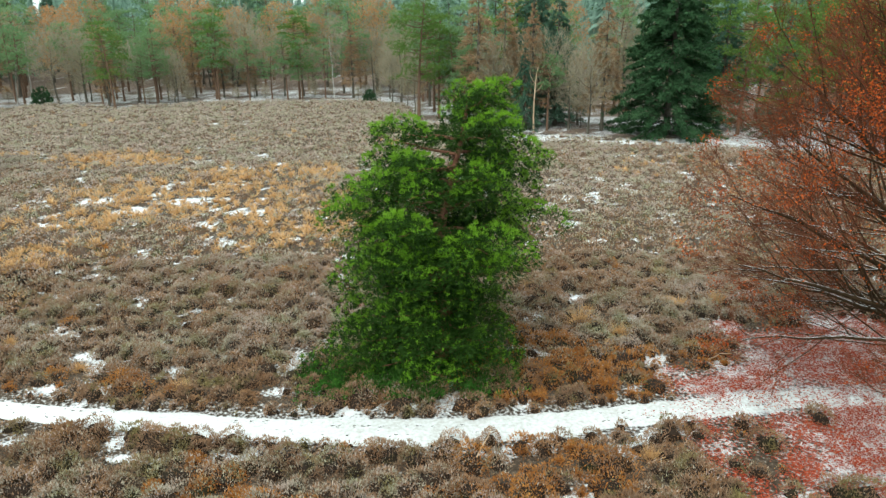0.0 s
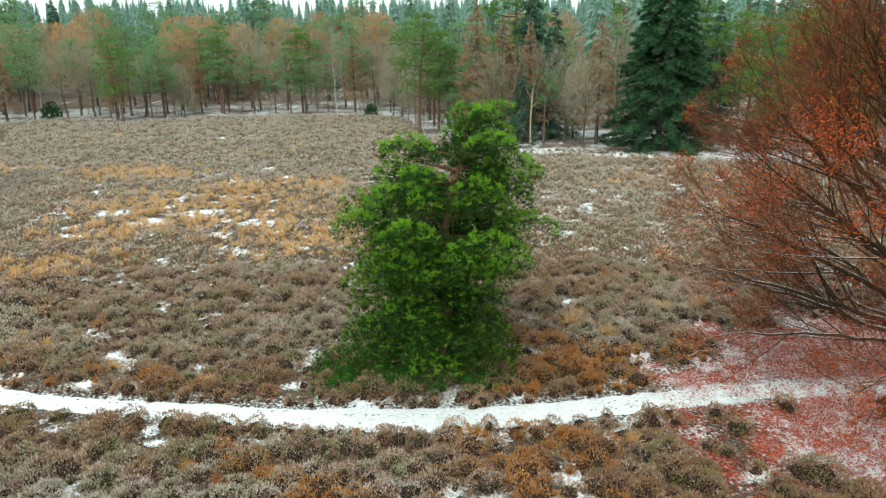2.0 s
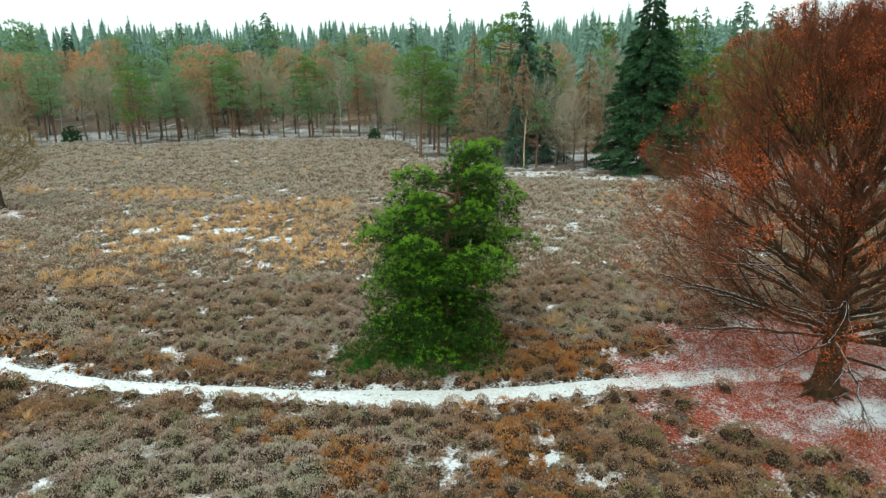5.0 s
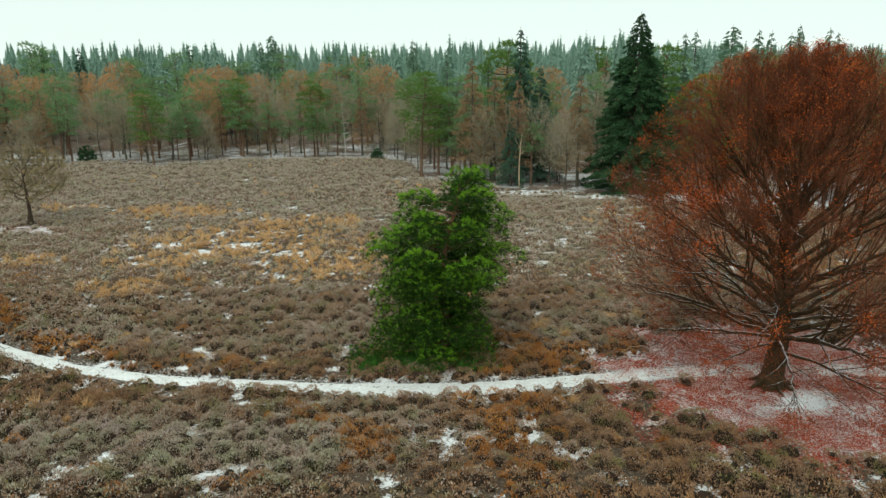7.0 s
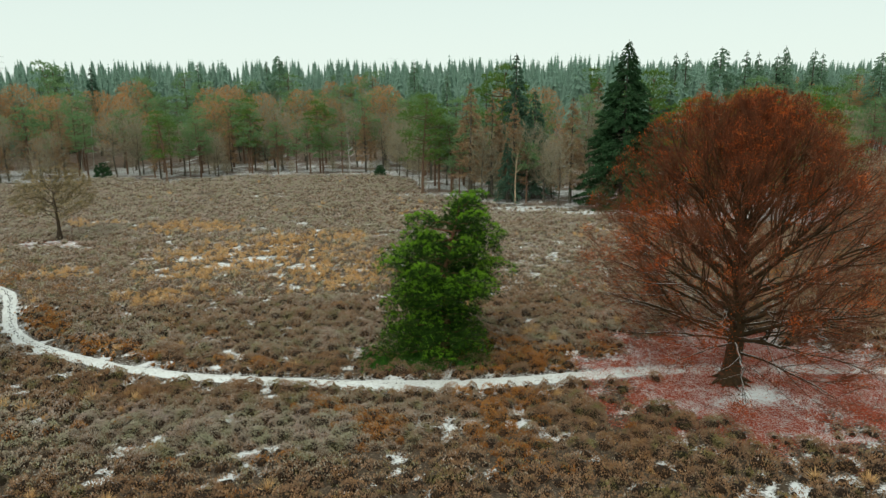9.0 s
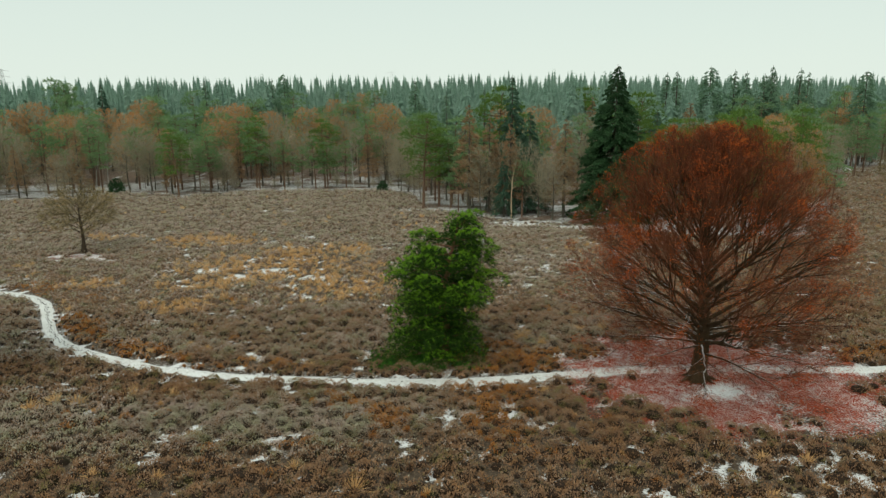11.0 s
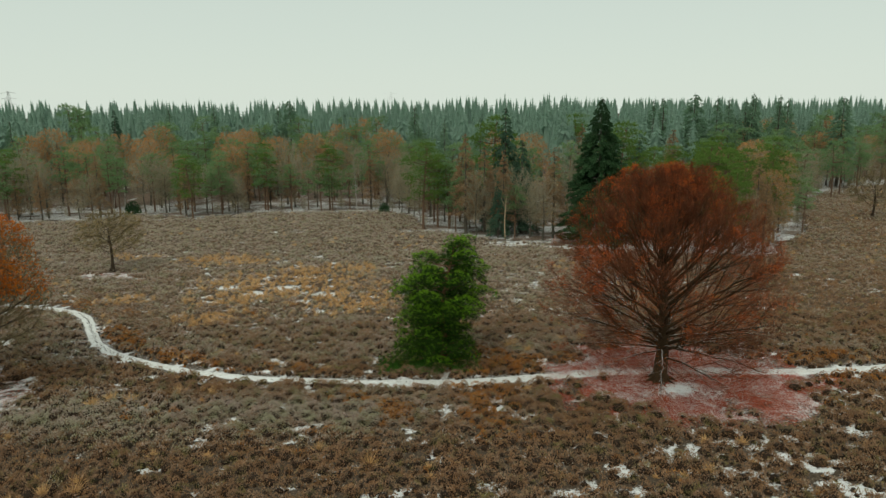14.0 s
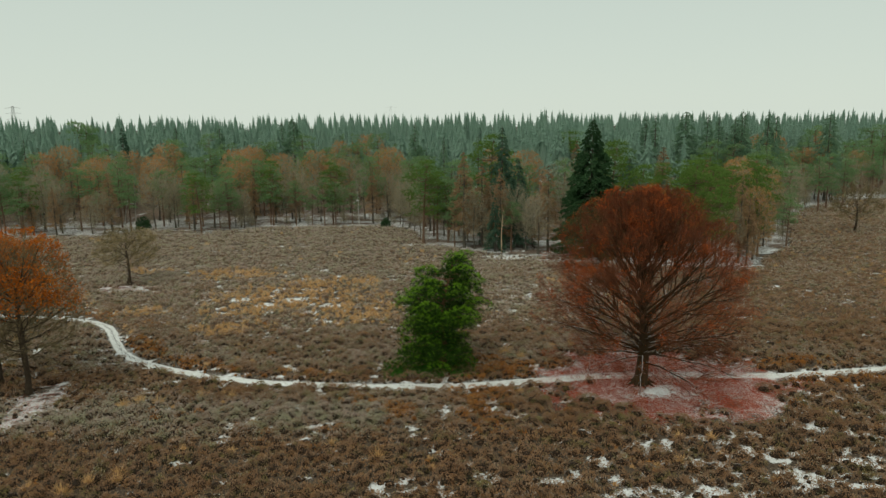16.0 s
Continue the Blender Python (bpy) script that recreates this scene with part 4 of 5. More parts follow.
def conifer(tree, height, half, clear, whorls, per, shoots, mat, bark, droop=0.25, tuft=0.35, thick=0.10, taper=0.85, count=8):
    """A spire of whorled, drooping boughs with hanging sprays."""
    zs = np.linspace(0, height, 8)
    spine = np.stack([0 * zs, 0 * zs, zs], 1)
    rad = 0.016 * height * (1 - zs / height) + 0.02
    part("trunk", tube_mesh("trunk", [(spine[:-1], spine[1:], rad[:-1], rad[1:], 8)]), bark, tree)
    start, end = [], []
    for k in range(whorls):
        f = (max(0.0, k + rng.uniform(-0.25, 0.25)) / whorls) ** 0.8 * 0.985
        z = clear + (height - clear) * max(0.0, f)
        reach = half * (1 - f) ** taper * rng.uniform(0.86, 1.06) + 0.1
        for j in range(max(3, int(per * (1 - 0.6 * f)))):
            a = rng.uniform(0, 2 * np.pi)
            r = reach * rng.uniform(0.7, 1.08)
            start.append((0, 0, z))
            end.append((r * math.cos(a), r * math.sin(a), z - droop * r + rng.normal() * 0.15))
    start, end = np.array(start), np.array(end)
    small = np.repeat(np.clip(np.linalg.norm(end - start, axis=1) / half * 2.2, 0.2, 1.0), shoots)
    ctrl = (start + end) / 2 + np.array([0, 0, 0.10]) * half
    pts, g = curve_tubes(bends(start, ctrl, end, 2), 0.03, 0.01, 3, 0.03)
    stuff(part("branchwork", tube_mesh("branchwork", [g]), bark, tree))
    n = len(pts)
    t = rng.uniform(0.08, 1.0, (n, shoots)) ** 0.55 * 2
    i = np.clip(t.astype(int), 0, 1)
    f = (t - i)[..., None]
    rows = np.arange(n)[:, None]
    at = (pts[rows, i] * (1 - f) + pts[rows, i + 1] * f).reshape(-1, 3)
    d = np.repeat(unit(end - start), shoots, 0)
    side = np.cross(d, [0, 0, 1.0]) * rng.choice([-1, 1], (len(d), 1))
    ax = unit(d * 0.7 + side * 0.7 + np.array([0, 0, -0.15]) + rng.normal(size=d.shape) * 0.25)
    stuff(part("foliage", tri_mesh("foliage", spray(at, ax, count, tuft * small, thick, 0.45)), mat, tree))
    return tree


def forest_pine(tree, height, half, clear, pads, shoots, mat=None, tuft=0.42, thick=0.13):
    """A woodland pine: a tall bare stem under a broken crown of pads."""
    zs = np.linspace(0, height * 0.95, 8)
    bow = rng.normal(size=2) * 0.02
    spine = np.stack([bow[0] * zs * zs / 10, bow[1] * zs * zs / 10, zs], 1)
    rad = 0.013 * height * (1 - zs / height) + 0.03
    part("trunk", tube_mesh("trunk", [(spine[:-1], spine[1:], rad[:-1], rad[1:], 7)]), M_STEM, tree)
    h = rng.random(pads) ** 0.85
    a = rng.uniform(0, 2 * np.pi, pads)
    r = half * np.sqrt(np.clip(1 - ((h - 0.35) / 0.68) ** 2, 0.05, 1)) * rng.uniform(0.35, 1.0, pads)
    z = clear + (height - clear) * h
    end = np.stack([r * np.cos(a), r * np.sin(a), z], 1)
    sz = np.clip(z - 0.5, 0, height * 0.93)
    start = np.stack([np.interp(sz, zs, spine[:, 0]), np.interp(sz, zs, spine[:, 1]), sz], 1)
    pts, g = curve_tubes(bends(start, (start + end) / 2 - np.array([0, 0, 0.2]), end, 3), 0.05, 0.015, 3, 0.05)
    stuff(part("branchwork", tube_mesh("branchwork", [g]), M_STEM, tree))
    d = rand_dirs(pads * shoots)
    d[:, 2] = np.abs(d[:, 2]) - 0.2
    at = np.repeat(end, shoots, 0) + d * np.array([0.95, 0.95, 0.45]) * rng.uniform(0.4, 1, (len(d), 1)) * half * 0.42
    stuff(part("needles", tri_mesh("needles", spray(at, unit(d + [0, 0, 0.5]), 6, tuft, thick * 1.2, 0.6)), mat or M_FARPINE, tree))
    return tree


def dwarf_bush(tree, height, half, mat):
    n = 260
    d = rand_dirs(n)
    d[:, 2] = np.abs(d[:, 2])
    at = d * np.array([half, half, height]) * rng.uniform(0.5, 1, (n, 1))
    stuff(part("foliage", tri_mesh("foliage", spray(at, unit(d + [0, 0, 0.6]), 9, 0.35, 0.09, 0.6)), mat, tree))
    st = np.zeros((7, 3))
    en = rand_dirs(7) * [half * 0.5, half * 0.5, 0] + [0, 0, height * 0.7]
    stuff(part("branchwork", tube_mesh("branchwork", [(st, en, np.full(7, 0.05), np.full(7, 0.02), 4)]), M_FORESTBARK, tree))
    return tree


def build_beech():
    """The copper beech: a short stout trunk, long straight limbs that fan out to a dome, and four orders of finer branches."""
    tree = empty("beech_tree", (*BEECH_AT, 0.0), "broad domed copper beech with bare red-brown twigs and last leaves", "tree")
    height, half, base, trunk_r = 15.9, 8.7, 1.4, 0.46

    def inside(p):
        h = np.clip((p[..., 2] - base) / (height - base), -0.2, 1.05)
        low = half * (0.84 + 0.16 * np.sin(np.clip(h / 0.3, 0, 1) * np.pi / 2))
        wide = np.where(h < 0.3, low, half * np.sqrt(np.clip(1 - ((h - 0.3) / 0.7) ** 2, 0, 1)))
        return (np.hypot(p[..., 0], p[..., 1]) < wide) & (h > -0.06)

    zs = np.linspace(-0.1, 11.0, 26)
    spine = np.stack([0.10 * np.sin(zs * 0.6), 0.09 * np.cos(zs * 0.8) - 0.09, zs], 1)
    rad = trunk_r * np.clip(1 - (zs - 1.5) / 10, 0.03, 1) ** 0.9 * (1 + 0.55 * np.exp(-np.clip(zs, 0, 9) * 2.2))
    trunk = part("trunk", tube_mesh("trunk", [(spine[:-1], spine[1:], rad[:-1], rad[1:], 14)]), M_BEECHBARK, tree)
    for k in range(8):
        b = k * 0.8 + rng.uniform(-0.2, 0.2)
        d = np.array([math.cos(b), math.sin(b), 0])
        q = bends((d * trunk_r * 0.75 + [0, 0, 0.6])[None], (d * trunk_r * 1.3 + [0, 0, 0.15])[None], (d * trunk_r * rng.uniform(2.2, 3.2) + [0, 0, -0.05])[None], 5)
        _, g = curve_tubes(q, trunk_r * 0.36, trunk_r * 0.10, 6, 0.02)
        part("root", tube_mesh("root", [g]), M_BEECHBARK, trunk)

    # limbs: the low ones spread wide, the high ones stand steeply, and thin ones hang below the crown
    n = 60
    f = (np.arange(n) + rng.uniform(0, 0.6, n)) / n
    f = np.r_[f, np.zeros(10)]
    n = len(f)
    hang = np.arange(n) >= 60
    z0 = np.where(hang, rng.uniform(1.9, 3.4, n), 2.1 + 8.6 * f)
    start = np.stack([np.interp(z0, zs, spine[:, 0]), np.interp(z0, zs, spine[:, 1]), z0], 1)
    az = np.arange(n) * 2.399 + rng.uniform(-0.25, 0.25, n)
    el = np.radians(8 + 70 * f ** 0.8 + rng.uniform(-6, 6, n) - 10 * hang)
    heading = np.stack([np.cos(az) * np.cos(el), np.sin(az) * np.cos(el), np.sin(el)], 1)
    far = np.linspace(0.5, 15, 120)
    free = inside(start[:, None] + heading[:, None] * far[None, :, None])
    length = far[np.maximum(free.sum(1) - 1, 0)] * rng.uniform(0.76, 0.9, n)
    rise = 0.55 * el + 0.45 * np.radians(np.where(hang, 20, 36))
    ctrl = start + np.stack([np.cos(az) * np.cos(rise), np.sin(az) * np.cos(rise), np.sin(rise)], 1) * length[:, None] * 0.48
    limbs, _ = curve_tubes(bends(start, ctrl, start + heading * length[:, None], 12), 0.1, 0.02, 8, 0.05)
    thick = np.minimum(0.0125 * length + 0.012, np.interp(z0, zs, rad) * 0.5) * rng.uniform(0.75, 1.3, n) * np.where(hang, 0.6, 1)
    for c, w in zip(limbs, thick):
        rr = w * np.linspace(1, 0, len(c)) ** 0.85 + 0.014
        rr[0] *= 1.3
        part("limb", tube_mesh("limb", [(c[:-1], c[1:], rr[:-1], rr[1:], 8)]), M_BEECHBARK, tree)

    def offshoots(lines, girth, each, first, ratio, angle, up, steps):
        """Branches that leave each line at a slant, forwards and a little upwards, and end inside the dome."""
        m, k, _ = lines.shape
        size = np.linalg.norm(lines[:, -1] - lines[:, 0], axis=1)
        t = first + (0.97 - first) * (np.arange(each) + rng.random((m, each))) / each
        at = t * (k - 1)
        i = np.clip(at.astype(int), 0, k - 2)
        row = np.arange(m)[:, None]
        a, b = lines[row, i], lines[row, i + 1]
        p = (a + (b - a) * (at - i)[..., None]).reshape(-1, 3)
        along = unit(b - a).reshape(-1, 3)
        side = unit(np.cross(along, rand_dirs(len(p))))
        slant = np.radians(rng.uniform(*angle, (len(p), 1)))
        d = unit(along * np.cos(slant) + side * np.sin(slant) + np.array([0, 0, up]))
        run = (size[:, None] * ratio * (1.2 - 0.75 * t) * rng.uniform(0.7, 1.15, t.shape)).reshape(-1, 1)
        for _ in range(4):
            run = np.where(inside(p + d * run)[:, None], run, run * 0.6)
        w = (np.reshape(girth, (-1, 1)) * (1.05 - t) * 0.6).ravel()
        return bends(p, p + d * run * 0.5 + rng.normal(size=p.shape) * run * 0.05, p + d * run + np.array([0, 0, 0.06]) * run, steps), w

    second, w2 = offshoots(limbs, thick, 12, 0.32, 0.56, (24, 44), 0.14, 5)
    w2 = np.maximum(w2, 0.012)
    _, g2 = curve_tubes(second, w2, w2 * 0.25 + 0.004, 5, 0.02)
    stuff(part("branchwork", tube_mesh("branchwork", [g2]), M_BEECHBARK, tree))
    third, _ = offshoots(second, w2, 7, 0.34, 0.56, (24, 44), 0.12, 3)
    _, g3 = curve_tubes(third, 0.008, 0.004, 3, 0.01)
    stuff(part("twig_mass", tube_mesh("twig_mass", [g3]), M_BEECHTWIG, tree))
    fourth, _ = offshoots(third, np.full(len(third), 0.01), 6, 0.12, 0.75, (20, 42), 0.10, 1)
    fifth, _ = offshoots(fourth, np.full(len(fourth), 0.01), 6, 0.15, 0.85, (16, 42), 0.08, 1)
    # the finest twigs are thickest in the upper crown
    up = np.clip((fifth[:, 1, 2] - 4) / 6, 0, 1)
    fifth = fifth[rng.random(len(fifth)) < 0.28 + 0.55 * up]
    stuff(part("twig_haze", tri_mesh("twig_haze", np.concatenate([blades(fourth, 0.0055), blades(fifth, 0.0042)])), M_BEECHTWIG, tree))
    tips = fifth[:, 1]
    h = np.clip((tips[:, 2] - base) / (height - base), 0, 1)
    clus = vnoise(tips[:, 0] * 1.1 + 40, tips[:, 2] * 1.3 + tips[:, 1] * 0.8, 1.0, 91)
    w = np.clip((1.05 - 0.85 * h) * np.clip(clus * 3 - 1.25, 0.03, None), 0.004, None)
    count = 60000
    at = tips[rng.choice(len(tips), count, p=w / w.sum())] + rng.normal(size=(count, 3)) * 0.09
    # bunches of leaves that stay on the inner limbs
    inner = second[:, -1][np.hypot(second[:, -1, 0], second[:, -1, 1]) < 5.2]
    inner = inner[(inner[:, 2] < 8.5) & (rng.random(len(inner)) < 0.7)]
    bunch = np.repeat(inner, 60, 0) + rng.normal(size=(len(inner) * 60, 3)) * [0.32, 0.32, 0.14]
    at = np.concatenate([at, bunch])
    stuff(part("foliage", quad_mesh("foliage", leaves(at, 0.056, 0.3)), M_BEECHLEAF, tree))


def build_oaks():
    oak = empty("oak_tree", (-32.3, -1.6, 0.0), "oak with orange autumn leaves in its upper crown", "tree")
    grown_tree(oak, 13.0, 4.6, 3.0, 0.21, 0.65, 3000, M_OAKBARK, M_OAKTWIG, M_OAKLEAF, 8500, 0.15, rise=(-0.45, 0.16), step=0.28, kill=0.36, twigs=4, sub=2, twig_r=0.008,
               low_leaf=-2.0, tip_r=0.010, limb_from=0.035, sway=0.25, leaf_from=0.42, low_rim=0.55)
    oak = empty("oak_tree", (-35.8, 0.6, 0.0), "oak with orange autumn leaves on a slim trunk", "tree")
    grown_tree(oak, 12.5, 4.2, 3.0, 0.18, 0.65, 2600, M_OAKBARK, M_OAKTWIG, M_OAKLEAF, 8000, 0.16, rise=(-0.45, 0.16), step=0.28, kill=0.36, twigs=4, sub=2, twig_r=0.008,
               low_leaf=-2.0, tip_r=0.010, limb_from=0.035, sway=0.25, leaf_from=0.42, low_rim=0.55)
    small = empty("oak_sapling", (-40.3, 35.8, 0.0), "small bare oak with a few withered brown leaves", "tree")
    grown_tree(small, 7.9, 4.2, 2.7, 0.24, 0.72, 520, M_OAKBARK, M_OAKTWIG, M_BROWNLEAF, 3200, 0.12, rise=(-0.3, 0.22), step=0.3, kill=0.42, twigs=7, sub=3, twig_r=0.008,
               low_leaf=0.3, tip_r=0.013, limb_from=0.04, sway=0.35, low_rim=0.35)


def place(kinds, spots, group):
    """Copies of the given trees, one at each (x, y, height, which)."""
    for x, y, h, which in spots:
        src, tall = kinds[which]
        ob = copy_thing(src, Matrix.LocRotScale((x, y, -0.05), Euler((0, 0, random.uniform(0, 6.28))), None))
        s = h / tall
        ob.scale = (s * random.uniform(0.9, 1.1), s * random.uniform(0.9, 1.1), s)
        ob["group"] = group


def build_forest():
    kinds = {}

    def made(key, name, label, tall):
        ob = empty(name, (0, 0, 0), label, "tree")
        kinds[key] = (ob, tall)
        return ob

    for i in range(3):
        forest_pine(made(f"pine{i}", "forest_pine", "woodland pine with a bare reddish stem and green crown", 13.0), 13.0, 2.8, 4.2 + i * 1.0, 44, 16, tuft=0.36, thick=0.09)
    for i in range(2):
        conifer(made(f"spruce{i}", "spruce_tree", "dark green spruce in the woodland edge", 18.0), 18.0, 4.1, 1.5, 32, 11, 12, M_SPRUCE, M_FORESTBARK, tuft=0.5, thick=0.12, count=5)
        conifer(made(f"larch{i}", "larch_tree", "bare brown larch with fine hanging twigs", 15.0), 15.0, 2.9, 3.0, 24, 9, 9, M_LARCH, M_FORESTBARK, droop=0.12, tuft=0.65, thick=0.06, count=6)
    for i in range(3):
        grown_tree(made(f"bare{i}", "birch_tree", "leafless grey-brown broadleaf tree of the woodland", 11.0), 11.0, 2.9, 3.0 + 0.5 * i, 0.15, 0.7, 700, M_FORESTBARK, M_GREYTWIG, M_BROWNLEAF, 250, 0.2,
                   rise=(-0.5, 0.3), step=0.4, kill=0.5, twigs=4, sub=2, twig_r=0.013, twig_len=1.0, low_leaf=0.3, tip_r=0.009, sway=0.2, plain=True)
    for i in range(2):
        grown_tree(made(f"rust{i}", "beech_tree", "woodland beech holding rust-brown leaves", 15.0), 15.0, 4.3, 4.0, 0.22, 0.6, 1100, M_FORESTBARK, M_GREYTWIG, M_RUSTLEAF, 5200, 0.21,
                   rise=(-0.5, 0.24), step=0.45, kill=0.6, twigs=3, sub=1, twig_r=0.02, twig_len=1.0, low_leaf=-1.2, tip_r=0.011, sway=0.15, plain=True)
    conifer(made("fir", "fir_tree", "tall dark green fir reaching to the ground", 21.0), 21.0, 6.8, 0.5, 44, 22, 30, M_FIR, M_FORESTBARK, droop=0.20, tuft=0.45, thick=0.085, taper=0.80, count=9)
    forest_pine(made("edgepine", "forest_pine", "woodland pine with a bare reddish stem and dark green crown", 13.0), 13.0, 3.0, 4.6, 46, 26, M_EDGEPINE, tuft=0.32, thick=0.07)
    conifer(made("dark", "spruce_tree", "tall dark green spruce standing above the woodland", 18.0), 18.0, 4.1, 1.5, 34, 12, 18, M_DARKSPRUCE, M_FORESTBARK, tuft=0.5, thick=0.11, count=5)
    conifer(made("broad", "spruce_tree", "broad dark spruce rising above the woodland", 21.0), 21.0, 5.4, 3.0, 32, 12, 18, M_SPRUCE, M_FORESTBARK, tuft=0.55, thick=0.12, taper=0.55, count=5)
    grown_tree(made("wide", "oak_tree", "broad bare oak alone on the heath by the woodland", 9.4), 9.4, 4.9, 2.4, 0.24, 0.5, 900, M_OAKBARK, M_OAKTWIG, M_BROWNLEAF, 300, 0.16,
               rise=(-0.3, 0.2), step=0.35, kill=0.45, twigs=4, sub=2, twig_r=0.014, twig_len=0.9, low_leaf=0.3, tip_r=0.012, sway=0.3, plain=True, low_rim=0.5)
    dwarf_bush(made("bush", "juniper_bush", "small dark evergreen bush at the woodland edge", 2.2), 2.2, 1.3, M_FIR)

    named = [(23.7, 52.3, 21.0, "fir"), (11.2, 64, 20.0, "dark"), (10.2, 57, 13.5, "larch0"), (12.2, 57.5, 11.0, "bare2"), (51.2, 115, 21.6, "spruce1"), (54.5, 118, 22.0, "spruce0"), (60.8, 115, 22.8, "broad"), (65.3, 113, 22.0, "spruce0"), (69.3, 116, 21.8, "spruce1"), (72.4, 114, 21.2, "spruce1"), (74.5, 115, 22.9, "spruce0"),
             (76.9, 119, 22.2, "spruce0"), (81.3, 116, 22.4, "spruce1"), (85.3, 120, 21.6, "spruce0"), (99.4, 121, 21.8, "broad"),
             (-106, 160, 21.5, "pine0"), (-104.5, 161, 21, "pine2"), (-89, 150, 20.5, "dark"), (-70, 140, 20.5, "spruce0"), (-60, 146, 21.0, "spruce1"), (9.5, 68, 18.0, "edgepine"), (28.5, 60, 17.0, "edgepine"), (-13, 112, 17.5, "pine1"), (-36.5, 132, 22.3, "broad"), (-41, 139, 21.2, "spruce0"), (-4.4, 115, 20.5, "spruce1"), (-44, 105, 15.4, "rust0"), (-77, 110, 14.2, "rust1"),
             (-2.2, 64, 14.0, "edgepine"), (0.2, 66, 12.0, "edgepine"), (4.6, 60, 16.0, "larch0"), (7.6, 61, 14.0, "larch1"), (9.3, 56, 9.0, "dark"), (13.4, 60, 15, "dark"),
             (17.6, 55, 14.0, "larch1"), (15.8, 53.5, 10, "bare1"), (37.0, 45.5, 14.6, "edgepine"), (39.5, 47, 13.5, "edgepine"), (49.3, 52, 14.8, "edgepine"), (43.5, 44.5, 12.6, "larch0"),
             (41.0, 42.5, 9.0, "bare2"), (46.5, 46.5, 11, "rust1"), (34, 50, 12.0, "dark"), (30.5, 56, 15, "dark"), (76.2, 70, 9.4, "wide"), (85, 98, 12.0, "pine1"), (88.5, 101, 12.5, "pine0"), (94, 104, 11.5, "pine2"),
             (-44.6, 78.3, 11.5, "edgepine"), (-58.5, 85.5, 2.6, "bush"), (-9.9, 84.5, 1.9, "bush"), (-27, 108, 15.0, "rust0"), (-10, 100, 15.6, "rust1"), (-60, 98, 14.5, "rust0"), (52, 66, 14.0, "rust0"),
             (-21, 89, 12.6, "edgepine"), (-34, 90, 13, "edgepine"), (-52, 92, 13.0, "pine1"), (-13, 91, 13.4, "pine1"), (-70, 84, 12.4, "pine2"), (-79, 80, 12.8, "edgepine"), (-88, 86, 13.0, "pine1"), (-6.5, 84, 8, "bare0"), (-4, 76, 7, "bare1"), (-2.8, 70, 7.5, "bare2"), (1.5, 72, 10, "bare1"), (-1, 78, 12, "larch1"), (3, 80, 13, "pine0"), (-5, 92, 13, "pine2"), (-7, 96, 12, "bare0")]
    taken = [(x, y) for x, y, *_ in named]
    r = random.Random(5)
    spots = []

    def fill(count, lo, hi, low, tall, mix, gap):
        tries = made_here = 0
        while made_here < count and tries < count * 40:
            tries += 1
            x = r.uniform(-125, 150)
            y = float(forest_edge(x)) + r.uniform(lo, hi)
            if abs(x + 1) > (y + 53) * 0.70 + 4 or 18 < x < 30 and y < 58 or any((x - a) ** 2 + (y - b) ** 2 < gap * gap for a, b in taken):
                continue
            taken.append((x, y))
            spots.append((x, y, r.uniform(low, tall), r.choice(mix if not (30 < x < 56 and tall > 6) else ["edgepine", "larch0", "larch1", "edgepine"])))
            made_here += 1

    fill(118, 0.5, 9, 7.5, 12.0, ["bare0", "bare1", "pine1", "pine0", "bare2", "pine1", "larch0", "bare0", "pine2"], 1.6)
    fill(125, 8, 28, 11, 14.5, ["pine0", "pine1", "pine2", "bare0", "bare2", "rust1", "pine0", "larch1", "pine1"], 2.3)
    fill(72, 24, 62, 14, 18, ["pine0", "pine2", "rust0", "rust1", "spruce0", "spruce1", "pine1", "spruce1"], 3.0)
    fill(85, -0.3, 7, 1.8, 4.2, ["bare0", "bare1", "bare2"], 1.3)
    place(kinds, named, "woodland trees")
    place(kinds, spots, "woodland trees")
    for ob, _ in kinds.values():
        for o in (*ob.children_recursive, ob):
            bpy.data.objects.remove(o)


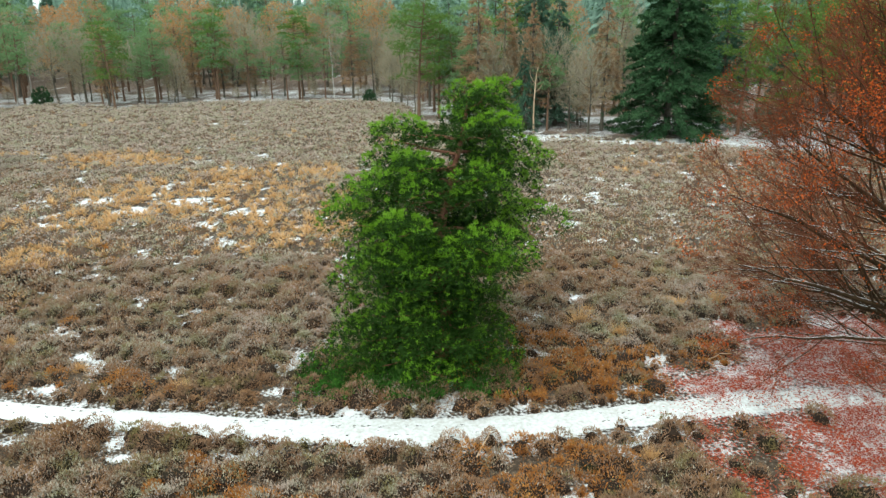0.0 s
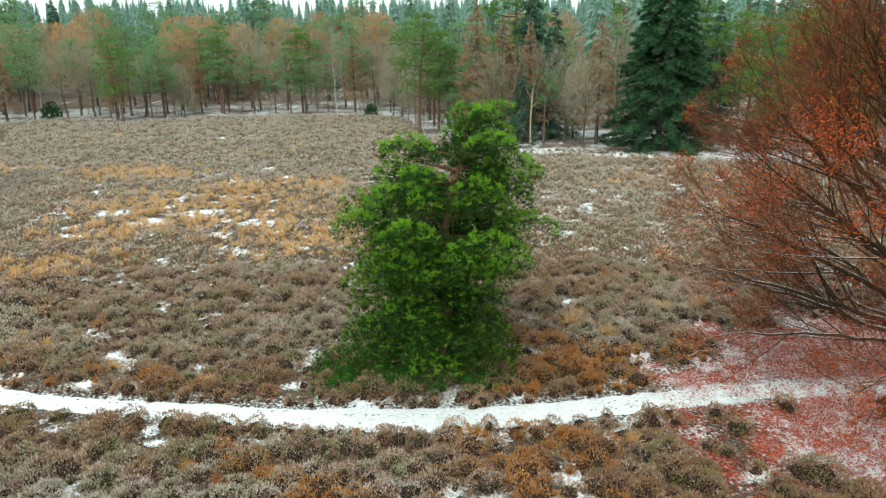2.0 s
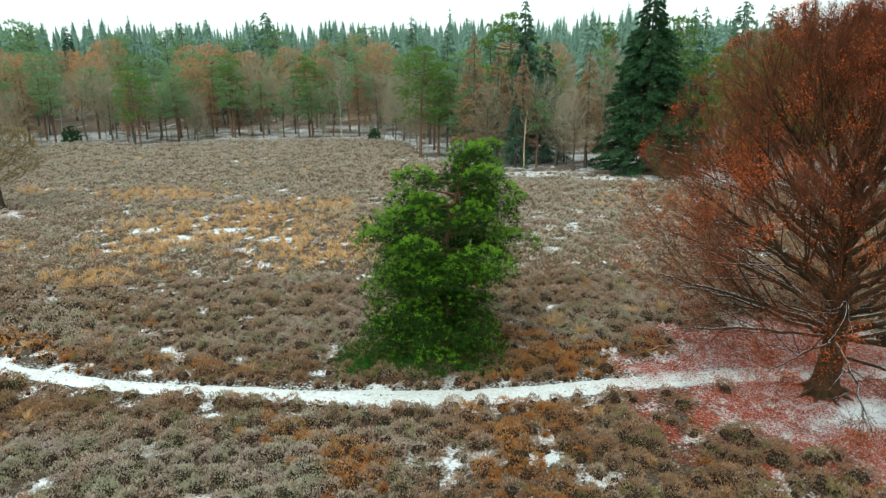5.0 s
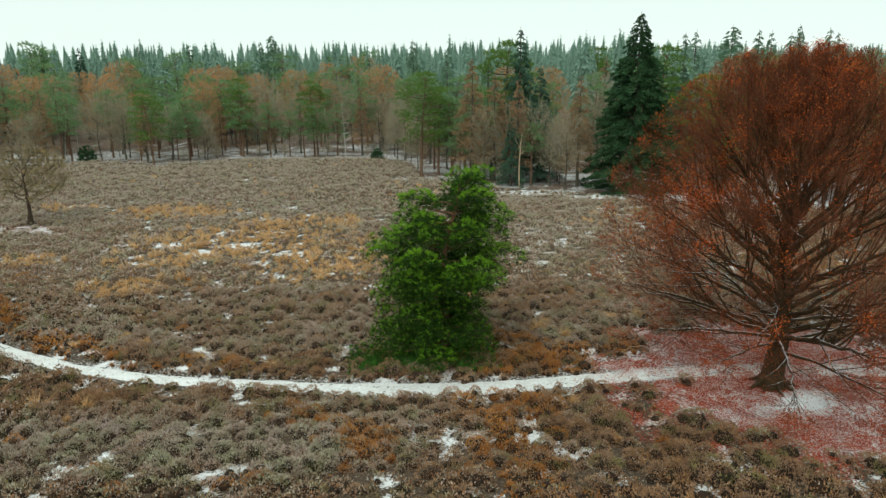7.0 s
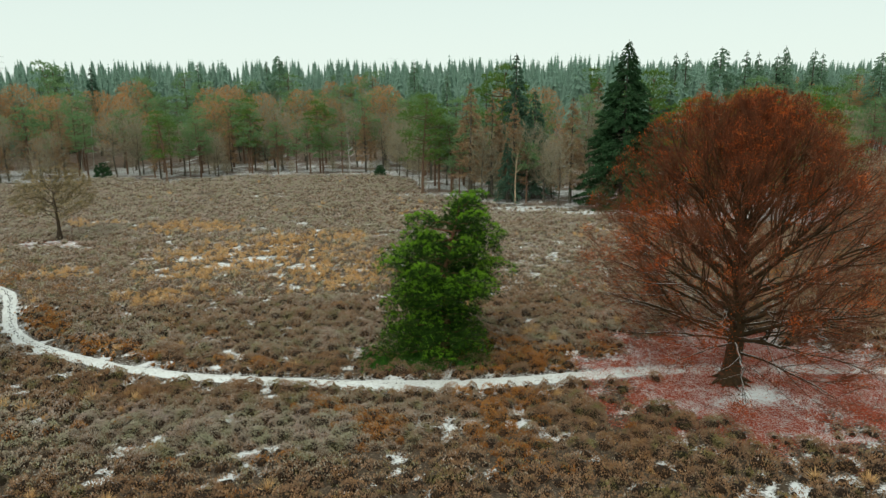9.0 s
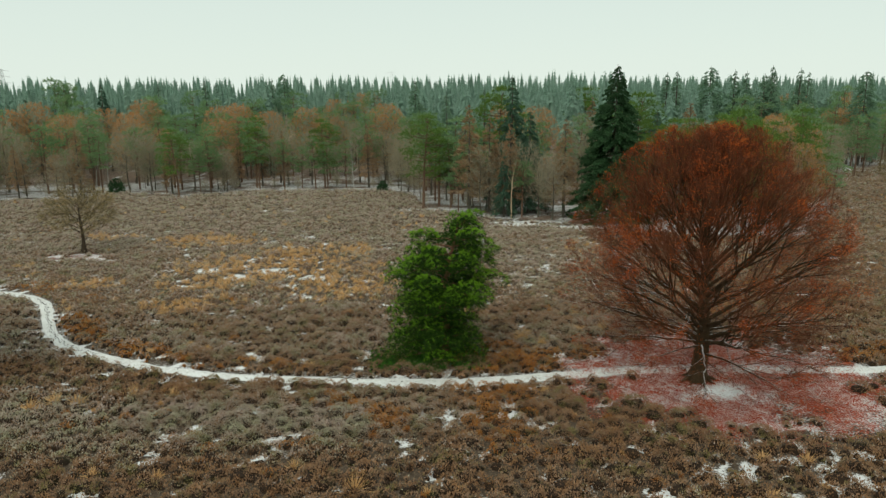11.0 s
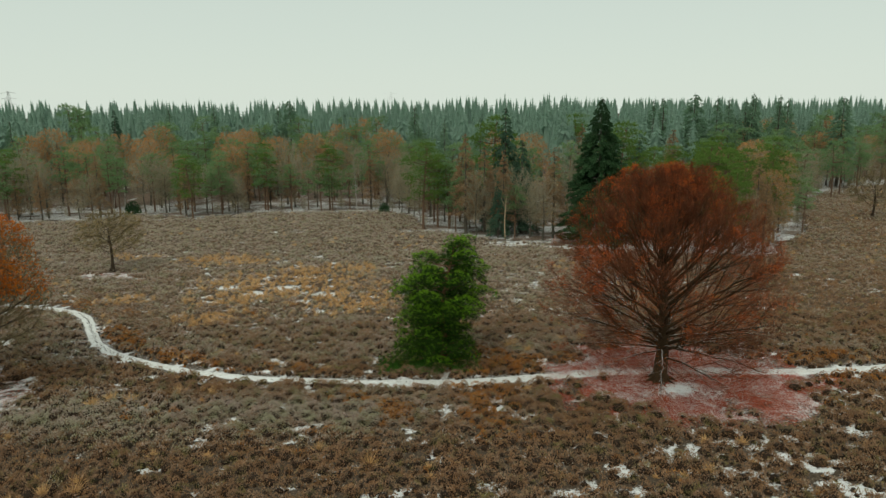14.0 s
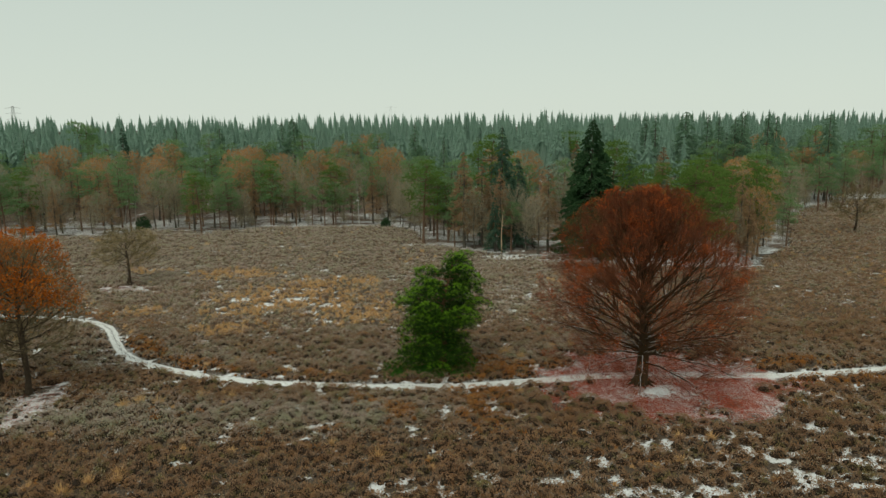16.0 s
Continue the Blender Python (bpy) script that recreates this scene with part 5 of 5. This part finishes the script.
def build_far_woods():
    """Rows of spruces that close the view: spires of drooping sprays, in a green paled for haze."""
    r = np.random.default_rng(23)
    x = r.uniform(-420, 420, 4200)
    y = forest_edge(x) + 46 + 226 * r.random(4200) ** 1.3
    seen = np.abs(x + 1) < (y + 53) * 0.68 + 10
    x, y = x[seen], y[seen]
    n = len(x)
    h = (14 + 7 * r.random(n) ** 1.6) + 5.5 * np.clip((y - forest_edge(x) - 60) / 160, 0, 1) * (0.93 + 0.14 * vnoise(x, y, 0.03, 24))
    half = h * r.uniform(0.11, 0.19, n)
    # a slim core and, round it, tiers of many small drooping sprays
    segs, tiers = 6, 4
    f = np.array([0.25, 0.5, 0.8, 0.99])
    a = np.arange(segs) * np.pi / 3 + r.uniform(0, 1, (n, 1, 1))
    out = half[:, None, None] * np.array([0.62, 0.45, 0.2, 0.02])[:, None] * r.uniform(0.8, 1.2, (n, tiers, segs))
    ring = np.stack([x[:, None, None] + out * np.cos(a), y[:, None, None] + out * np.sin(a), h[:, None, None] * f[:, None] + 0 * out], 3)
    k, i = np.meshgrid(np.arange(tiers - 1), np.arange(segs), indexing="ij")
    quad = np.stack([k * segs + i, k * segs + (i + 1) % segs, (k + 1) * segs + (i + 1) % segs, (k + 1) * segs + i], 2).reshape(-1, 4)
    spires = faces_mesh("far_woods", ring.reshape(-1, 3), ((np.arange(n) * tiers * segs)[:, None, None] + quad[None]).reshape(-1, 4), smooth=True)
    tagged(part("far_woods", spires, M_FARWOOD), "distant spruce forest paled for haze, closing the heath", "forest", kind="stuff")
    back = (y - forest_edge(x) > 110)[:, None]
    rows = np.repeat(np.arange(n), np.where(back[:, 0], 90, 190))
    hh, m = h[rows], len(rows)
    low = np.where(back[:, 0], 0.62, 0.42)[rows]
    f = low + (1 - low) * r.random(m) ** 0.8
    f = np.round(f * 26) / 26 + r.normal(size=m) * 0.008
    b = r.uniform(0, 2 * np.pi, m)
    far = half[rows] * np.clip(1.03 - (f - 0.30) / 0.70, 0.02, 1) ** 0.9 * r.uniform(0.7, 1.35, m) + 0.15
    inner = np.stack([x[rows] + 0.3 * far * np.cos(b), y[rows] + 0.3 * far * np.sin(b), hh * f + 0.22 * far + 0.1], 1)
    outer = np.stack([x[rows] + far * np.cos(b), y[rows] + far * np.sin(b), hh * f - 0.15 * far], 1)
    side = np.stack([-np.sin(b), np.cos(b), r.normal(size=m) * 0.25], 1) * (0.07 + 0.075 * far)[:, None]
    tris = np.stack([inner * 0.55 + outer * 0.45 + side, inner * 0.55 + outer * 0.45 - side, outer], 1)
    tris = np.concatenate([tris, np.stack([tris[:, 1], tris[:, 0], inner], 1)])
    tagged(part("far_sprays", tri_mesh("far_sprays", tris), M_FARWOOD), "branch tips of the distant spruce forest, paled for haze", "forest", kind="stuff")


def build_pylon(at, height, bar):
    ob = empty("pylon", at, "distant grey steel lattice pylon above the forest", "pylon", "power line pylons")
    w = height * 0.09
    p0, p1 = [], []
    levels = np.linspace(0, 1, 9)
    for k, f in enumerate(levels[:-1]):
        g = levels[k + 1]
        a, b = w * (1 - 0.85 * f), w * (1 - 0.85 * g)
        c0 = [(-a, -a, f * height), (a, -a, f * height), (a, a, f * height), (-a, a, f * height)]
        c1 = [(-b, -b, g * height), (b, -b, g * height), (b, b, g * height), (-b, b, g * height)]
        for i in range(4):
            p0 += [c0[i], c0[i]]
            p1 += [c1[i], c1[(i + 1) % 4]]
    part("tower", tube_mesh("tower", [(np.array(p0, float), np.array(p1, float), np.full(len(p0), bar), np.full(len(p0), bar), 4)]), M_STEEL, ob)
    for f in (0.72, 0.84, 0.95):
        q = np.array([[-height * 0.16, 0, f * height], [0, 0, f * height + 1.0]]), np.array([[0, 0, f * height + 1.0], [height * 0.16, 0, f * height]])
        part("crossarm", tube_mesh("crossarm", [(*q, np.full(2, bar * 1.4), np.full(2, bar * 1.4), 4)]), M_STEEL, ob)


def build_dead_wood():
    """Dead branches on the heath, and pale stems that stand out in the woodland edge."""
    for a, b, c in (((0.75, -3.15, 0.25), (1.0, -2.9, 0.5), (1.25, -2.45, 0.75)), ((9.5, 2.75, 0.12), (10.1, 3.0, 0.3), (10.6, 3.05, 0.2))):
        _, g = curve_tubes(bends(np.array([a]), np.array([b]), np.array([c]), 5), 0.03, 0.012, 6, 0.02)
        tagged(part("dead_branch", tube_mesh("dead_branch", [g]), M_TWIG), "pale dead branch lying in the heather", "branch")
    for name, label, foot, mid, top, w in (("dead_tree", "broken pale dead tree standing in the woodland edge", (10.3, 55, -0.1), (10.1, 55, 3.5), (10.5, 54.9, 6.8), 0.11),
                                           ("dead_tree", "thin pale dead tree leaning in the woodland edge", (8.0, 57, -0.1), (8.6, 57, 4.5), (9.6, 56.8, 8.6), 0.08)):
        ob = empty(name, (0, 0, 0), label, "tree")
        line, g = curve_tubes(bends(np.array([foot]), np.array([mid]), np.array([top]), 8), w, w * 0.4, 7, 0.05)
        part("stem", tube_mesh("stem", [g]), M_TWIG, ob)
        for k, d in ((5, (0.7, -0.2, 0.6)), (6, (-0.6, -0.1, 0.8))):
            _, g = curve_tubes(bends(line[:, k], line[:, k] + np.array(d) * 0.6, line[:, k] + np.array(d) * 1.2 + [0, 0, 0.3], 3), w * 0.4, 0.012, 5, 0.03)
            part("snag", tube_mesh("snag", [g]), M_TWIG, ob)
    for x, y, lean, high in ((-62, 85, 1.6, 8.5), (-60.2, 86, 0.5, 9.0), (-15.5, 88, -0.4, 9.5)):
        ob = empty("silver_birch", (x, y, -0.1), "slim leaning birch with pale bark in the woodland edge", "tree", "pale birches")
        line, g = curve_tubes(bends(np.zeros((1, 3)), np.array([[lean * 0.3, 0, high * 0.5]]), np.array([[lean, 0, high]]), 8), 0.09, 0.02, 7, 0.04)
        part("stem", tube_mesh("stem", [g]), M_BIRCH, ob)
        p = line[0, rng.integers(3, 9, 26)]
        d = unit(rng.normal(size=(26, 3)) * [1, 1, 0.4] + [0, 0, 0.7])
        tw = bends(p, p + d * 0.7, p + d * 1.5, 3)
        _, g = curve_tubes(tw, 0.016, 0.006, 3, 0.05)
        stuff(part("branchwork", tube_mesh("branchwork", [g]), M_FORESTBARK, ob))


build_ground()
build_path()
build_pine()
build_beech()
build_undergrowth()
build_oaks()
build_heath()
build_fallen_leaves()
build_forest()
build_far_woods()
build_pylon((-311, 480, 0), 36, 0.09)
build_pylon((-36, 600, 0), 36, 0.025)
build_dead_wood()
